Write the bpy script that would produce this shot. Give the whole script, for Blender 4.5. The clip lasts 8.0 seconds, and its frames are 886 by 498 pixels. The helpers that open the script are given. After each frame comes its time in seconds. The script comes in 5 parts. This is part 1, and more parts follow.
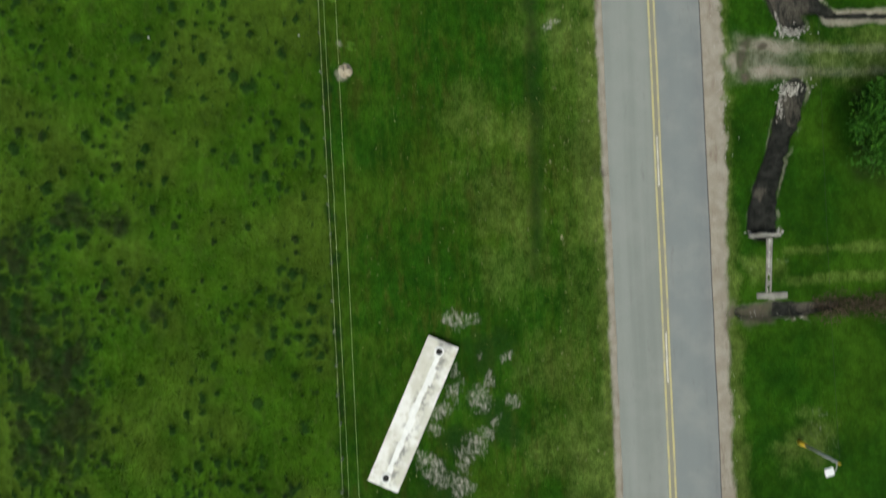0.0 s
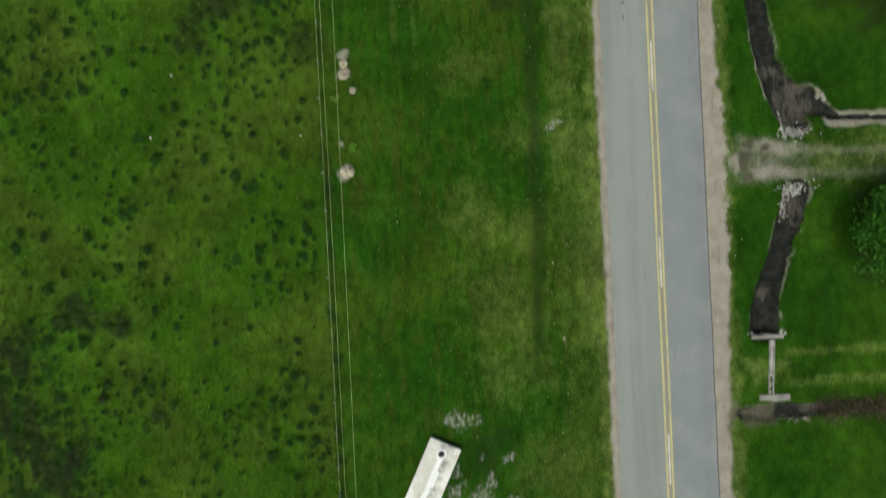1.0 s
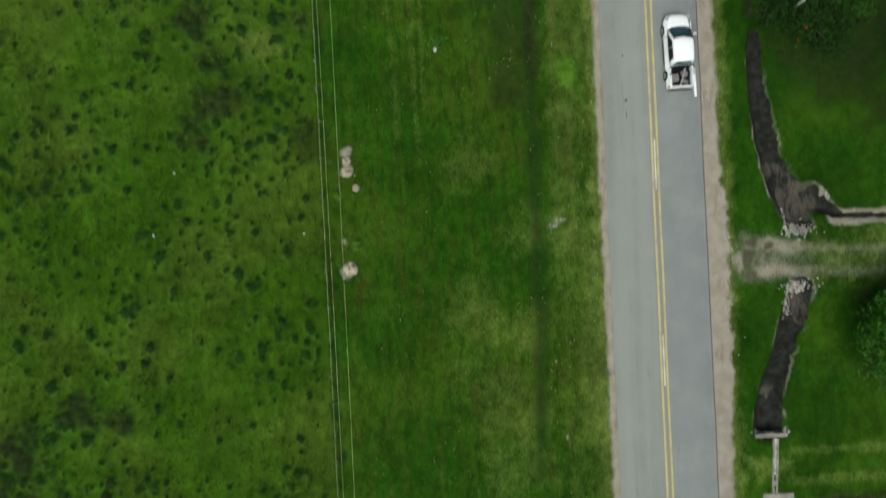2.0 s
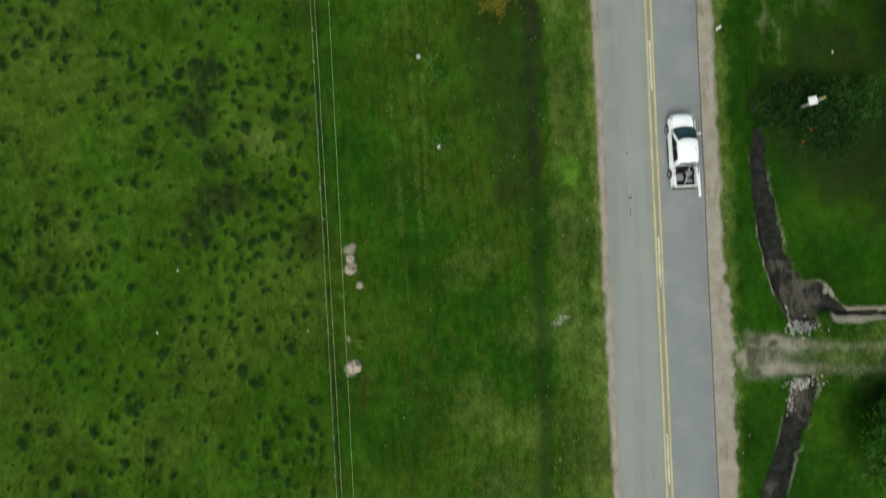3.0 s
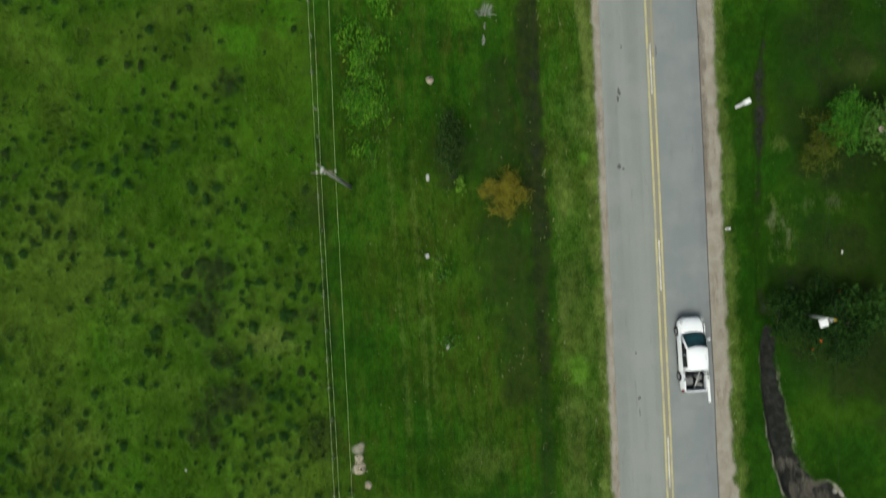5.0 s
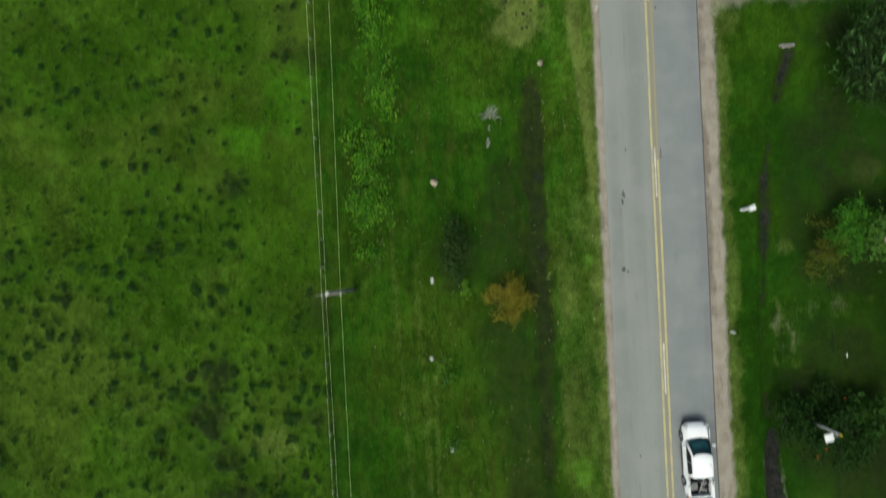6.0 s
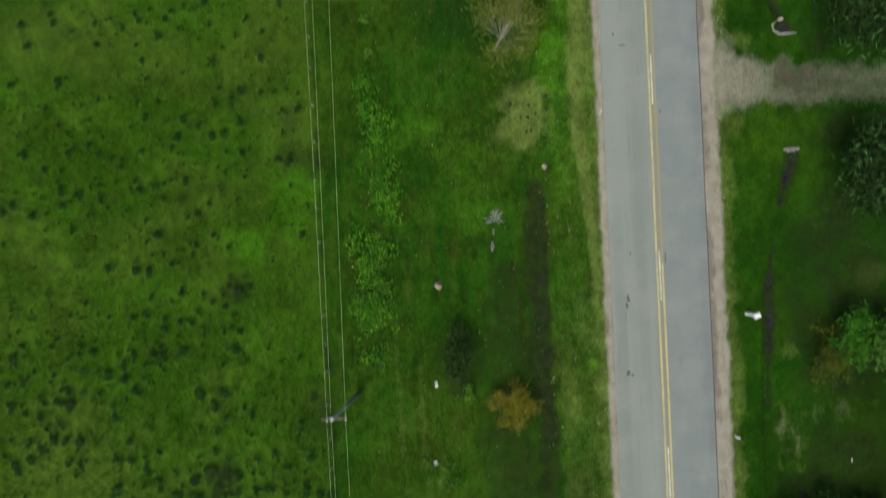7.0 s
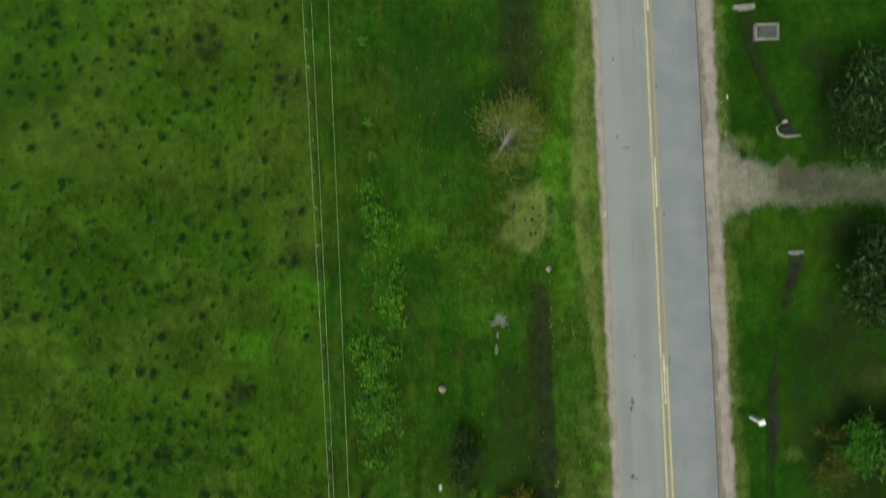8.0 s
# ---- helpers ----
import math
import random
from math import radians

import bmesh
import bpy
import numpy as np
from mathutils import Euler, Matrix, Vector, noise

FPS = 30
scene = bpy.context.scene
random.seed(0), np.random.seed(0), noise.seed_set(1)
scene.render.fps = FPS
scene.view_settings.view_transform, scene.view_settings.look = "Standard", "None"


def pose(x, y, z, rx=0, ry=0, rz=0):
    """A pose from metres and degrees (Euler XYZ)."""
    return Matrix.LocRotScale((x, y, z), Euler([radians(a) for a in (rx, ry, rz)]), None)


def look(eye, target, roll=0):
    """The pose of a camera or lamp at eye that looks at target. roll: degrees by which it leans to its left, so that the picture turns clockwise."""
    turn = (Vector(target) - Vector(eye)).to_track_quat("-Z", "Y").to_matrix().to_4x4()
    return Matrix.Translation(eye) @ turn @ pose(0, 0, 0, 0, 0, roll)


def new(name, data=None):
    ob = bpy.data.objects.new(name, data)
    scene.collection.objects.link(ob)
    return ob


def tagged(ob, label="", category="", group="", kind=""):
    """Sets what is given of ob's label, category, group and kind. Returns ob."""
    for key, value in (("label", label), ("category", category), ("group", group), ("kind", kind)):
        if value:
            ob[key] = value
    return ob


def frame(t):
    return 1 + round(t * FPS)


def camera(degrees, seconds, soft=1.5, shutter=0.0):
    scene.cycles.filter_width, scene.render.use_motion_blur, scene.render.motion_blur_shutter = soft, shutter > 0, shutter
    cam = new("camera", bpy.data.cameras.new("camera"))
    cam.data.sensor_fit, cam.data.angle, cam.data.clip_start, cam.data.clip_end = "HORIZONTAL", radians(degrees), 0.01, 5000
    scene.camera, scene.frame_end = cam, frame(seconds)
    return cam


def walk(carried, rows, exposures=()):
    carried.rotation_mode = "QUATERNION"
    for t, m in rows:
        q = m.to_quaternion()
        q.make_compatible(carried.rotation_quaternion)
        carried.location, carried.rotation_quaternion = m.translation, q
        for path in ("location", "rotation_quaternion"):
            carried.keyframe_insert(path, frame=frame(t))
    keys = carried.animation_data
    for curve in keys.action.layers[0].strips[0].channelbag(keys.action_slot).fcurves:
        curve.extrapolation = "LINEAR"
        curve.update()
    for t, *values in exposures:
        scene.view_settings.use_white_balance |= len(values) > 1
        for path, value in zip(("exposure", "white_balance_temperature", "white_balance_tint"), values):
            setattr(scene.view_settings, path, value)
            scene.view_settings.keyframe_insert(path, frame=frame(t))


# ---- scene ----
# The camera: a drone that looks straight down and glides along the road.
cam = camera(75.3, 8.0, soft=1.5, shutter=0.9)
TILT = (0.358, 0.385, -2.458)
ROWS = [
    (0.0, -14.922, 0.0), (0.5, -14.839, 3.551), (1.0, -14.781, 7.025), (1.5, -14.742, 10.449),
    (2.0, -14.719, 13.846), (2.5, -14.707, 17.238), (3.0, -14.704, 20.639), (3.5, -14.707, 24.063),
    (4.0, -14.712, 27.518), (4.5, -14.719, 31.009), (5.0, -14.724, 34.537), (5.5, -14.728, 38.099),
    (6.0, -14.728, 41.688), (6.5, -14.726, 45.295), (7.0, -14.720, 48.904), (7.5, -14.710, 52.498),
    (8.0, -14.699, 56.054),
]
walk(cam, [(t, pose(x, y, 40.0, *TILT)) for t, x, y in ROWS], exposures=[(0.0, 0.12, 6500, -5), (8.0, 0.12, 6500, -5)])

# Overcast daylight: a bright hazy sky and a wide, weak sun.
SUN_UP, SUN_ROUND = radians(58), radians(208)
world = bpy.data.worlds.new("overcast_sky")
scene.world = world
world.use_nodes = True
wn = world.node_tree.nodes
sky = wn.new("ShaderNodeTexSky")
sky.sky_type, sky.sun_disc = "NISHITA", False
sky.sun_elevation, sky.sun_rotation = SUN_UP, SUN_ROUND
sky.air_density, sky.dust_density, sky.ozone_density = 0.6, 6.0, 0.4
world.node_tree.links.new(sky.outputs[0], wn["Background"].inputs[0])
wn["Background"].inputs[1].default_value = 0.126
sun = new("sun", bpy.data.lights.new("sun", "SUN"))
sun.data.energy, sun.data.angle, sun.data.color = 1.25, radians(38), (1.0, 0.97, 0.93)
sun.matrix_world = look((60 * math.sin(SUN_ROUND), 60 * math.cos(SUN_ROUND), 60 * math.tan(SUN_UP)), (0, 0, 0))


# ---- materials ----
class Graph:
    """A short way to write node materials."""

    def __init__(self, name):
        self.m = bpy.data.materials.new(name)
        self.m.use_nodes = True
        self.t = self.m.node_tree
        self.b = self.t.nodes["Principled BSDF"]
        self.b.inputs["Specular IOR Level"].default_value = 0.25
        self.pos = self.add("ShaderNodeNewGeometry").outputs["Position"]

    def add(self, kind):
        return self.t.nodes.new(kind)

    def put(self, sock, v):
        if isinstance(v, bpy.types.NodeSocket):
            self.t.links.new(v, sock)
        elif isinstance(v, tuple) and len(v) == 3 and sock.type == "RGBA":
            sock.default_value = (*v, 1)
        else:
            sock.default_value = v

    def noise(self, scale, detail=3.0, rough=0.55, stretch=None, dist=0.0):
        n = self.add("ShaderNodeTexNoise")
        v = self.pos
        if stretch:
            mp = self.add("ShaderNodeMapping")
            mp.inputs["Scale"].default_value = stretch
            self.put(mp.inputs[0], v)
            v = mp.outputs[0]
        self.put(n.inputs["Vector"], v)
        n.inputs["Scale"].default_value, n.inputs["Detail"].default_value = scale, detail
        n.inputs["Roughness"].default_value, n.inputs["Distortion"].default_value = rough, dist
        return n.outputs["Fac"]

    def attr(self, name):
        a = self.add("ShaderNodeAttribute")
        a.attribute_name = name
        return a.outputs["Fac"]

    def math(self, op, a, b=0.0):
        n = self.add("ShaderNodeMath")
        n.operation = op
        self.put(n.inputs[0], a), self.put(n.inputs[1], b)
        return n.outputs[0]

    def span(self, v, lo, hi, to_lo=0.0, to_hi=1.0):
        n = self.add("ShaderNodeMapRange")
        n.interpolation_type = "SMOOTHSTEP"
        for s, x in zip(n.inputs[:5], (v, lo, hi, to_lo, to_hi)):
            self.put(s, x)
        return n.outputs[0]

    def mix(self, f, a, b, mode="MIX"):
        n = self.add("ShaderNodeMix")
        n.data_type, n.blend_type = "RGBA", mode
        self.put(n.inputs[0], f), self.put(n.inputs[6], a), self.put(n.inputs[7], b)
        return n.outputs[2]

    def island(self):
        return self.add("ShaderNodeNewGeometry").outputs["Random Per Island"]

    def own(self):
        return self.add("ShaderNodeObjectInfo").outputs["Random"]

    def done(self, colour, rough=0.9, bump=None, depth=0.02, metal=0.0, spec=None):
        self.put(self.b.inputs["Base Color"], colour)
        self.put(self.b.inputs["Roughness"], rough)
        self.put(self.b.inputs["Metallic"], metal)
        if spec is not None:
            self.b.inputs["Specular IOR Level"].default_value = spec
        if bump is not None:
            n = self.add("ShaderNodeBump")
            n.inputs["Distance"].default_value = depth
            self.put(n.inputs["Height"], bump)
            self.put(self.b.inputs["Normal"], n.outputs[0])
        return self.m


def plain(name, a, b, scale=4.0, rough=0.8, metal=0.0, bump=0.0, spec=0.25):
    """Two close colours, broken up at two scales."""
    g = Graph(name)
    f = g.math("ADD", g.math("MULTIPLY", g.noise(scale, 4), 0.6), g.math("MULTIPLY", g.noise(scale * 9, 3), 0.4))
    n = g.noise(scale * 14, 3) if bump else None
    return g.done(g.mix(g.span(f, 0.36, 0.64), a, b), rough, n, bump, metal, spec)


def turf(g):
    """The colour of grass by place: meadow, verge or lawn, with dry and lush stretches, and mottled at four scales."""
    big, wide = g.noise(0.10, 3), g.noise(0.33, 5, 0.6)
    mid, fine = g.noise(1.2, 5, 0.7, (1.25, 0.8, 1.0)), g.noise(6.5, 4, 0.75, (1.8, 0.55, 1.0))
    streak = g.noise(0.6, 4, 0.6, (2.4, 0.14, 1.0))
    verge = g.mix(g.span(wide, 0.38, 0.62), VERGE[0], VERGE[1])
    verge = g.mix(g.span(big, 0.44, 0.62), verge, VERGE[2])
    verge = g.mix(g.span(streak, 0.5, 0.70, 0.0, 0.6), verge, VERGE[3])
    rusty = g.math("MULTIPLY", g.span(g.noise(0.75, 5, 0.7, (1.9, 0.42, 1.0)), 0.47, 0.66), g.span(g.noise(0.13, 3), 0.40, 0.58, 0.30, 0.95))
    verge = g.mix(rusty, verge, VERGE[4])
    verge = g.mix(g.span(g.noise(1.0, 5, 0.7, (1.7, 0.5, 1.0)), 0.50, 0.66, 0.0, 0.70), verge, VERGE[5])
    meadow = g.mix(g.span(wide, 0.36, 0.64), MEADOW[0], MEADOW[1])
    meadow = g.mix(g.span(big, 0.44, 0.62), meadow, MEADOW[2])
    meadow = g.mix(g.span(g.noise(0.8, 5, 0.65, (1.3, 0.8, 1.0)), 0.50, 0.68, 0.0, 0.75), meadow, MEADOW[3])
    c = g.mix(g.attr("meadow"), verge, meadow)
    lawn = g.mix(g.span(wide, 0.38, 0.64), LAWN[0], LAWN[1])
    c = g.mix(g.attr("lawn"), c, g.mix(g.span(big, 0.46, 0.62, 0.0, 0.8), lawn, LAWN[2]))
    wobble = g.math("MULTIPLY", g.math("SUBTRACT", g.math("ADD", mid, fine), 1.0), 1.0)
    c = g.mix(g.span(g.math("ADD", g.attr("lush"), g.math("MULTIPLY", wobble, 0.5)), 0.10, 0.95), c, LUSH)
    c = g.mix(g.span(g.math("ADD", g.attr("dry"), g.math("MULTIPLY", wobble, 0.55)), 0.08, 0.98, 0.0, 0.9), c, STRAW)
    calm = g.math("MULTIPLY", g.attr("meadow"), 0.04)
    soft = g.span(mid, 0.30, 0.70, g.math("ADD", 0.76, calm), g.math("SUBTRACT", 1.24, calm))
    still = g.math("MULTIPLY", g.attr("meadow"), 0.11)
    sharp = g.span(fine, 0.28, 0.72, g.math("ADD", 0.78, still), g.math("SUBTRACT", 1.22, still))
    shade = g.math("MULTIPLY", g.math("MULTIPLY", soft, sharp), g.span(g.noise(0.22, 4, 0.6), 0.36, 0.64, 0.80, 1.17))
    grey = g.add("ShaderNodeCombineColor")
    for k in range(3):
        g.put(grey.inputs[k], shade)
    c = g.mix(1.0, c, grey.outputs[0], "MULTIPLY")
    # Dark green of the rushes, which also paints tree shade on the lawn.
    sedge_shade = g.mix(g.span(g.noise(3.2, 4, 0.7), 0.40, 0.62), (0.0090, 0.030, 0.0058), (0.0185, 0.047, 0.0090))
    c = g.mix(g.span(g.math("ADD", g.attr("rush"), g.math("MULTIPLY", wobble, 0.42)), 0.12, 0.74, 0.0, 0.94), c, sedge_shade)
    return c, wobble


VERGE = ((0.0185, 0.064, 0.0045), (0.0245, 0.076, 0.0046), (0.037, 0.080, 0.0065), (0.043, 0.084, 0.0085), (0.042, 0.064, 0.0088), (0.0115, 0.045, 0.0034))
MEADOW = ((0.0345, 0.092, 0.0058), (0.047, 0.110, 0.0070), (0.063, 0.115, 0.0120), (0.040, 0.077, 0.0100))
LAWN = ((0.0145, 0.052, 0.0036), (0.0215, 0.066, 0.0042), (0.033, 0.080, 0.0056))
LUSH = (0.050, 0.138, 0.0075)
STRAW = (0.124, 0.168, 0.038)


def ground_material():
    g = Graph("ground_turf_and_soil")
    c, wobble = turf(g)
    grit = g.noise(14.0, 4, 0.7)
    soil = g.mix(g.span(g.noise(1.1, 4), 0.35, 0.65), (0.325, 0.294, 0.248), (0.405, 0.375, 0.325))
    soil = g.mix(g.span(grit, 0.35, 0.68), g.mix(0.35, soil, (0.17, 0.135, 0.10)), soil)
    soil = g.mix(g.span(g.math("ADD", g.attr("silt"), g.math("MULTIPLY", wobble, 0.5)), 0.15, 0.95, 0.0, 0.85), soil, (0.066, 0.052, 0.041))
    soil = g.mix(g.span(g.noise(0.8, 5, 0.7, (2.2, 0.5, 1.0)), 0.52, 0.70, 0.0, 0.55), soil, (0.175, 0.135, 0.105))
    mud = g.mix(g.span(g.noise(2.6, 4, 0.6), 0.35, 0.68), (0.0130, 0.0142, 0.0125), (0.033, 0.034, 0.031))
    silt = g.span(g.math("ADD", g.math("MULTIPLY", g.noise(1.5, 5, 0.7, (2.0, 0.45, 1.0)), 0.75), g.math("MULTIPLY", g.attr("silt"), 0.22)), 0.47, 0.64)
    mud = g.mix(silt, mud, g.mix(g.span(g.noise(9.0, 4, 0.7), 0.35, 0.65), (0.052, 0.047, 0.037), (0.105, 0.098, 0.084)))
    # Dark peat tone, which also paints tree and bush shade on the ground.
    peat_shade = g.mix(g.span(g.noise(1.6, 4, 0.6), 0.35, 0.65), (0.015, 0.020, 0.0085), (0.026, 0.035, 0.011))
    c = g.mix(g.span(g.math("ADD", g.attr("peat_shade"), wobble), 0.15, 0.95, 0.0, 0.9), c, peat_shade)
    c = g.mix(g.span(g.math("ADD", g.attr("soil"), g.math("MULTIPLY", wobble, 0.40)), 0.12, 0.80), c, soil)
    chalk = g.mix(g.span(g.noise(3.5, 4, 0.7), 0.35, 0.65), (0.29, 0.275, 0.245), (0.50, 0.475, 0.44))
    crumbs = g.math("MULTIPLY", g.math("SUBTRACT", g.noise(2.8, 6, 0.75, (1.5, 0.8, 1.0)), 0.5), 3.8)
    c = g.mix(g.math("MULTIPLY", g.span(g.math("ADD", g.attr("chalk"), crumbs), 0.35, 1.55), g.span(g.attr("chalk"), 0.03, 0.45)), c, chalk)
    wet = g.span(g.math("ADD", g.attr("mud"), g.math("MULTIPLY", wobble, 0.7)), 0.32, 0.62)
    c = g.mix(wet, c, mud)
    return g.done(c, g.span(wet, 0.0, 1.0, 0.95, 0.55), g.math("ADD", g.noise(7.0, 4, 0.7), grit), 0.05, spec=0.04)


def blade_material(name):
    g = Graph(name)
    c, _ = turf(g)
    r = g.island()
    c = g.mix(g.span(r, 0.0, 0.4, 0.5, 0.0), c, g.mix(0.6, c, (0.008, 0.026, 0.003)))
    c = g.mix(g.span(r, 0.80, 1.0, 0.0, 0.34), c, (0.095, 0.165, 0.016))
    return g.done(c, 0.9, spec=0.04)


def leaf_material(name, dark, mid, light, rough=0.6):
    g = Graph(name)
    r = g.island()
    c = g.mix(g.span(r, 0.0, 0.6), dark, mid)
    c = g.mix(g.span(r, 0.78, 1.0, 0.0, 0.85), c, light)
    c = g.mix(g.span(g.noise(1.3, 2), 0.4, 0.66, 0.0, 0.5), c, dark)
    return g.done(c, rough, spec=0.12)


def asphalt_material():
    g = Graph("worn_asphalt")
    lane = g.noise(0.9, 3, 0.5, (1.0, 0.03, 1.0))
    blotch, grit = g.noise(0.35, 4, 0.6), g.noise(40.0, 3, 0.7)
    c = g.mix(g.span(lane, 0.36, 0.64), (0.206, 0.226, 0.214), (0.246, 0.268, 0.254))
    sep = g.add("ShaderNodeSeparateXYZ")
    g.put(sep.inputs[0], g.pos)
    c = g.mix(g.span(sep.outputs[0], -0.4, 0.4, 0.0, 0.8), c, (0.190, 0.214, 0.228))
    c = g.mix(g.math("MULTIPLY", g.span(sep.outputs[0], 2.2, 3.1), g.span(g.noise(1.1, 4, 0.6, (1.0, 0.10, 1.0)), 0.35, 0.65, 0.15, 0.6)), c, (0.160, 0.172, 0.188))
    c = g.mix(g.span(blotch, 0.40, 0.68, 0.0, 0.45), c, (0.280, 0.292, 0.282))
    c = g.mix(g.span(g.math("ABSOLUTE", sep.outputs[0]), 0.10, 0.42, 0.5, 0.0), c, (0.250, 0.212, 0.118))
    c = g.mix(g.span(g.noise(1.4, 4, 0.65, (1.5, 0.25, 1.0)), 0.60, 0.76, 0.0, 0.55), c, (0.150, 0.150, 0.150))
    c = g.mix(g.span(g.noise(3.0, 4, 0.7), 0.60, 0.75, 0.0, 0.25), c, (0.110, 0.108, 0.104))
    c = g.mix(g.span(grit, 0.32, 0.68, 0.0, 0.3), c, (0.155, 0.155, 0.153))
    return g.done(c, 0.85, grit, 0.006)


def paint_material(name, colour):
    g = Graph(name)
    worn = g.math("ADD", g.math("MULTIPLY", g.noise(2.2, 4, 0.7, (1.0, 0.4, 1.0)), 0.6), g.math("MULTIPLY", g.noise(24.0, 3, 0.7), 0.4))
    return g.done(g.mix(g.span(worn, 0.44, 0.64, 0.0, 0.8), colour, (0.25, 0.248, 0.23)), 0.7)


def stained_concrete():
    """Pale lime-washed concrete with beige weathering and grey blotches beside the seam."""
    g = Graph("pale_limewashed_concrete")
    c = g.mix(g.span(g.noise(0.55, 4, 0.6), 0.38, 0.62), (0.57, 0.565, 0.50), (0.76, 0.765, 0.74))
    c = g.mix(g.span(g.noise(1.3, 4, 0.65), 0.54, 0.72, 0.0, 0.6), c, (0.42, 0.39, 0.30))
    at = g.add("ShaderNodeTexCoord").outputs["Object"]
    sep = g.add("ShaderNodeSeparateXYZ")
    g.put(sep.inputs[0], at)
    near = g.span(g.math("ABSOLUTE", g.math("SUBTRACT", sep.outputs[0], 0.16)), 0.20, 0.72, 1.0, 0.0)
    blot = g.span(g.noise(1.9, 4, 0.6), 0.44, 0.60)
    c = g.mix(g.math("MULTIPLY", g.math("MULTIPLY", near, blot), 0.85), c, (0.20, 0.20, 0.20))
    return g.done(c, 0.85, g.noise(18.0, 3), 0.008)


GROUND = ground_material()
BLADE = blade_material("grass_blades")
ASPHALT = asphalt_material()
YELLOW = paint_material("yellow_road_paint", (0.47, 0.42, 0.205))
OLD_YELLOW = paint_material("worn_yellow_road_paint", (0.285, 0.250, 0.150))
WHITE_LINE = paint_material("white_road_paint", (0.58, 0.57, 0.52))
TAR = plain("tar_edge", (0.06, 0.055, 0.055), (0.12, 0.10, 0.095), 2.0)
TAR_SPOT = plain("oil_stain", (0.065, 0.065, 0.065), (0.125, 0.125, 0.125), 3.0)
CONCRETE = plain("weathered_concrete", (0.155, 0.150, 0.132), (0.31, 0.30, 0.275), 1.5, 0.9, 0, 0.01)
PALE_CONCRETE = stained_concrete()
SEALANT = plain("white_sealant", (0.70, 0.71, 0.71), (0.82, 0.83, 0.83), 3.0, 0.6)
HOLE = plain("dark_hollow", (0.012, 0.012, 0.012), (0.03, 0.03, 0.028), 3.0, 0.9)
STONE = plain("grey_rubble_stone", (0.20, 0.19, 0.175), (0.50, 0.49, 0.46), 3.0, 0.9, 0, 0.01)
WOOD = plain("grey_weathered_wood", (0.19, 0.19, 0.175), (0.31, 0.31, 0.29), 3.0, 0.9, 0, 0.006)
STEEL = plain("galvanised_steel", (0.38, 0.39, 0.39), (0.50, 0.51, 0.51), 3.0, 0.5, 0.15)
DULL_STEEL = plain("dull_grey_steel", (0.14, 0.15, 0.145), (0.22, 0.23, 0.225), 5.0, 0.7, 0.1)
RUST = plain("rusty_iron", (0.070, 0.060, 0.052), (0.14, 0.12, 0.10), 5.0, 0.8, 0.2)
CLOD = plain("dark_earth_clod", (0.022, 0.026, 0.012), (0.040, 0.044, 0.020), 4.0, 0.95)
YELLOW_PAINT = plain("yellow_enamel", (0.55, 0.38, 0.03), (0.66, 0.47, 0.05), 4.0, 0.5)
WHITE_PAINT = plain("white_enamel", (0.76, 0.77, 0.78), (0.82, 0.83, 0.84), 4.0, 0.4)
CABLE = plain("aluminium_cable", (0.60, 0.74, 0.36), (0.74, 0.86, 0.44), 3.0, 0.5, 0.0)
CAR_WHITE = plain("white_car_lacquer", (0.86, 0.885, 0.92), (0.88, 0.905, 0.94), 2.0, 0.24, 0, 0, 0.5)
GLASS = plain("tinted_glass", (0.030, 0.130, 0.155), (0.042, 0.160, 0.185), 2.0, 0.22, 0, 0, 0.4)
DARK_GLASS = plain("black_tinted_glass", (0.004, 0.007, 0.008), (0.007, 0.011, 0.012), 2.0, 0.08, 0, 0, 0.3)
RUBBER = plain("black_rubber", (0.012, 0.012, 0.013), (0.025, 0.025, 0.026), 6.0, 0.8)
BLACK_TRIM = plain("black_plastic", (0.012, 0.013, 0.014), (0.022, 0.023, 0.025), 6.0, 0.45)
LINER = plain("matt_black_liner", (0.008, 0.008, 0.009), (0.016, 0.016, 0.017), 6.0, 0.95, 0, 0, 0.03)
ALLOY = plain("alloy_rim", (0.45, 0.46, 0.47), (0.55, 0.56, 0.57), 5.0, 0.3, 0.9)
LAMP_RED = plain("red_lamp_lens", (0.32, 0.012, 0.012), (0.42, 0.02, 0.02), 5.0, 0.2, 0, 0, 0.5)
LAMP_CLEAR = plain("clear_lamp_lens", (0.30, 0.32, 0.34), (0.42, 0.44, 0.46), 5.0, 0.12, 0, 0, 0.5)
CARGO = plain("grey_sacking", (0.09, 0.09, 0.095), (0.24, 0.24, 0.24), 4.0, 0.9)
SAND = plain("pale_sand", (0.29, 0.25, 0.185), (0.45, 0.40, 0.31), 2.2, 0.95, 0, 0.02)
PAPER = plain("white_plastic_litter", (0.36, 0.37, 0.35), (0.56, 0.56, 0.54), 6.0, 0.7)
BARK = plain("grey_brown_bark", (0.10, 0.085, 0.07), (0.22, 0.19, 0.16), 4.0, 0.9, 0, 0.01)
PALE_BARK = plain("pale_grey_bark", (0.20, 0.18, 0.16), (0.34, 0.31, 0.28), 4.0, 0.9, 0, 0.01)
RUSH = leaf_material("dark_rush", (0.009, 0.029, 0.007), (0.017, 0.045, 0.010), (0.052, 0.098, 0.022), 0.8)
PALE_TUFT = leaf_material("pale_grass_tuft", (0.042, 0.092, 0.008), (0.072, 0.128, 0.016), (0.120, 0.170, 0.038), 0.9)
DRY_TUFT = leaf_material("dry_grass_tuft", (0.060, 0.090, 0.014), (0.130, 0.135, 0.040), (0.260, 0.240, 0.110), 0.9)
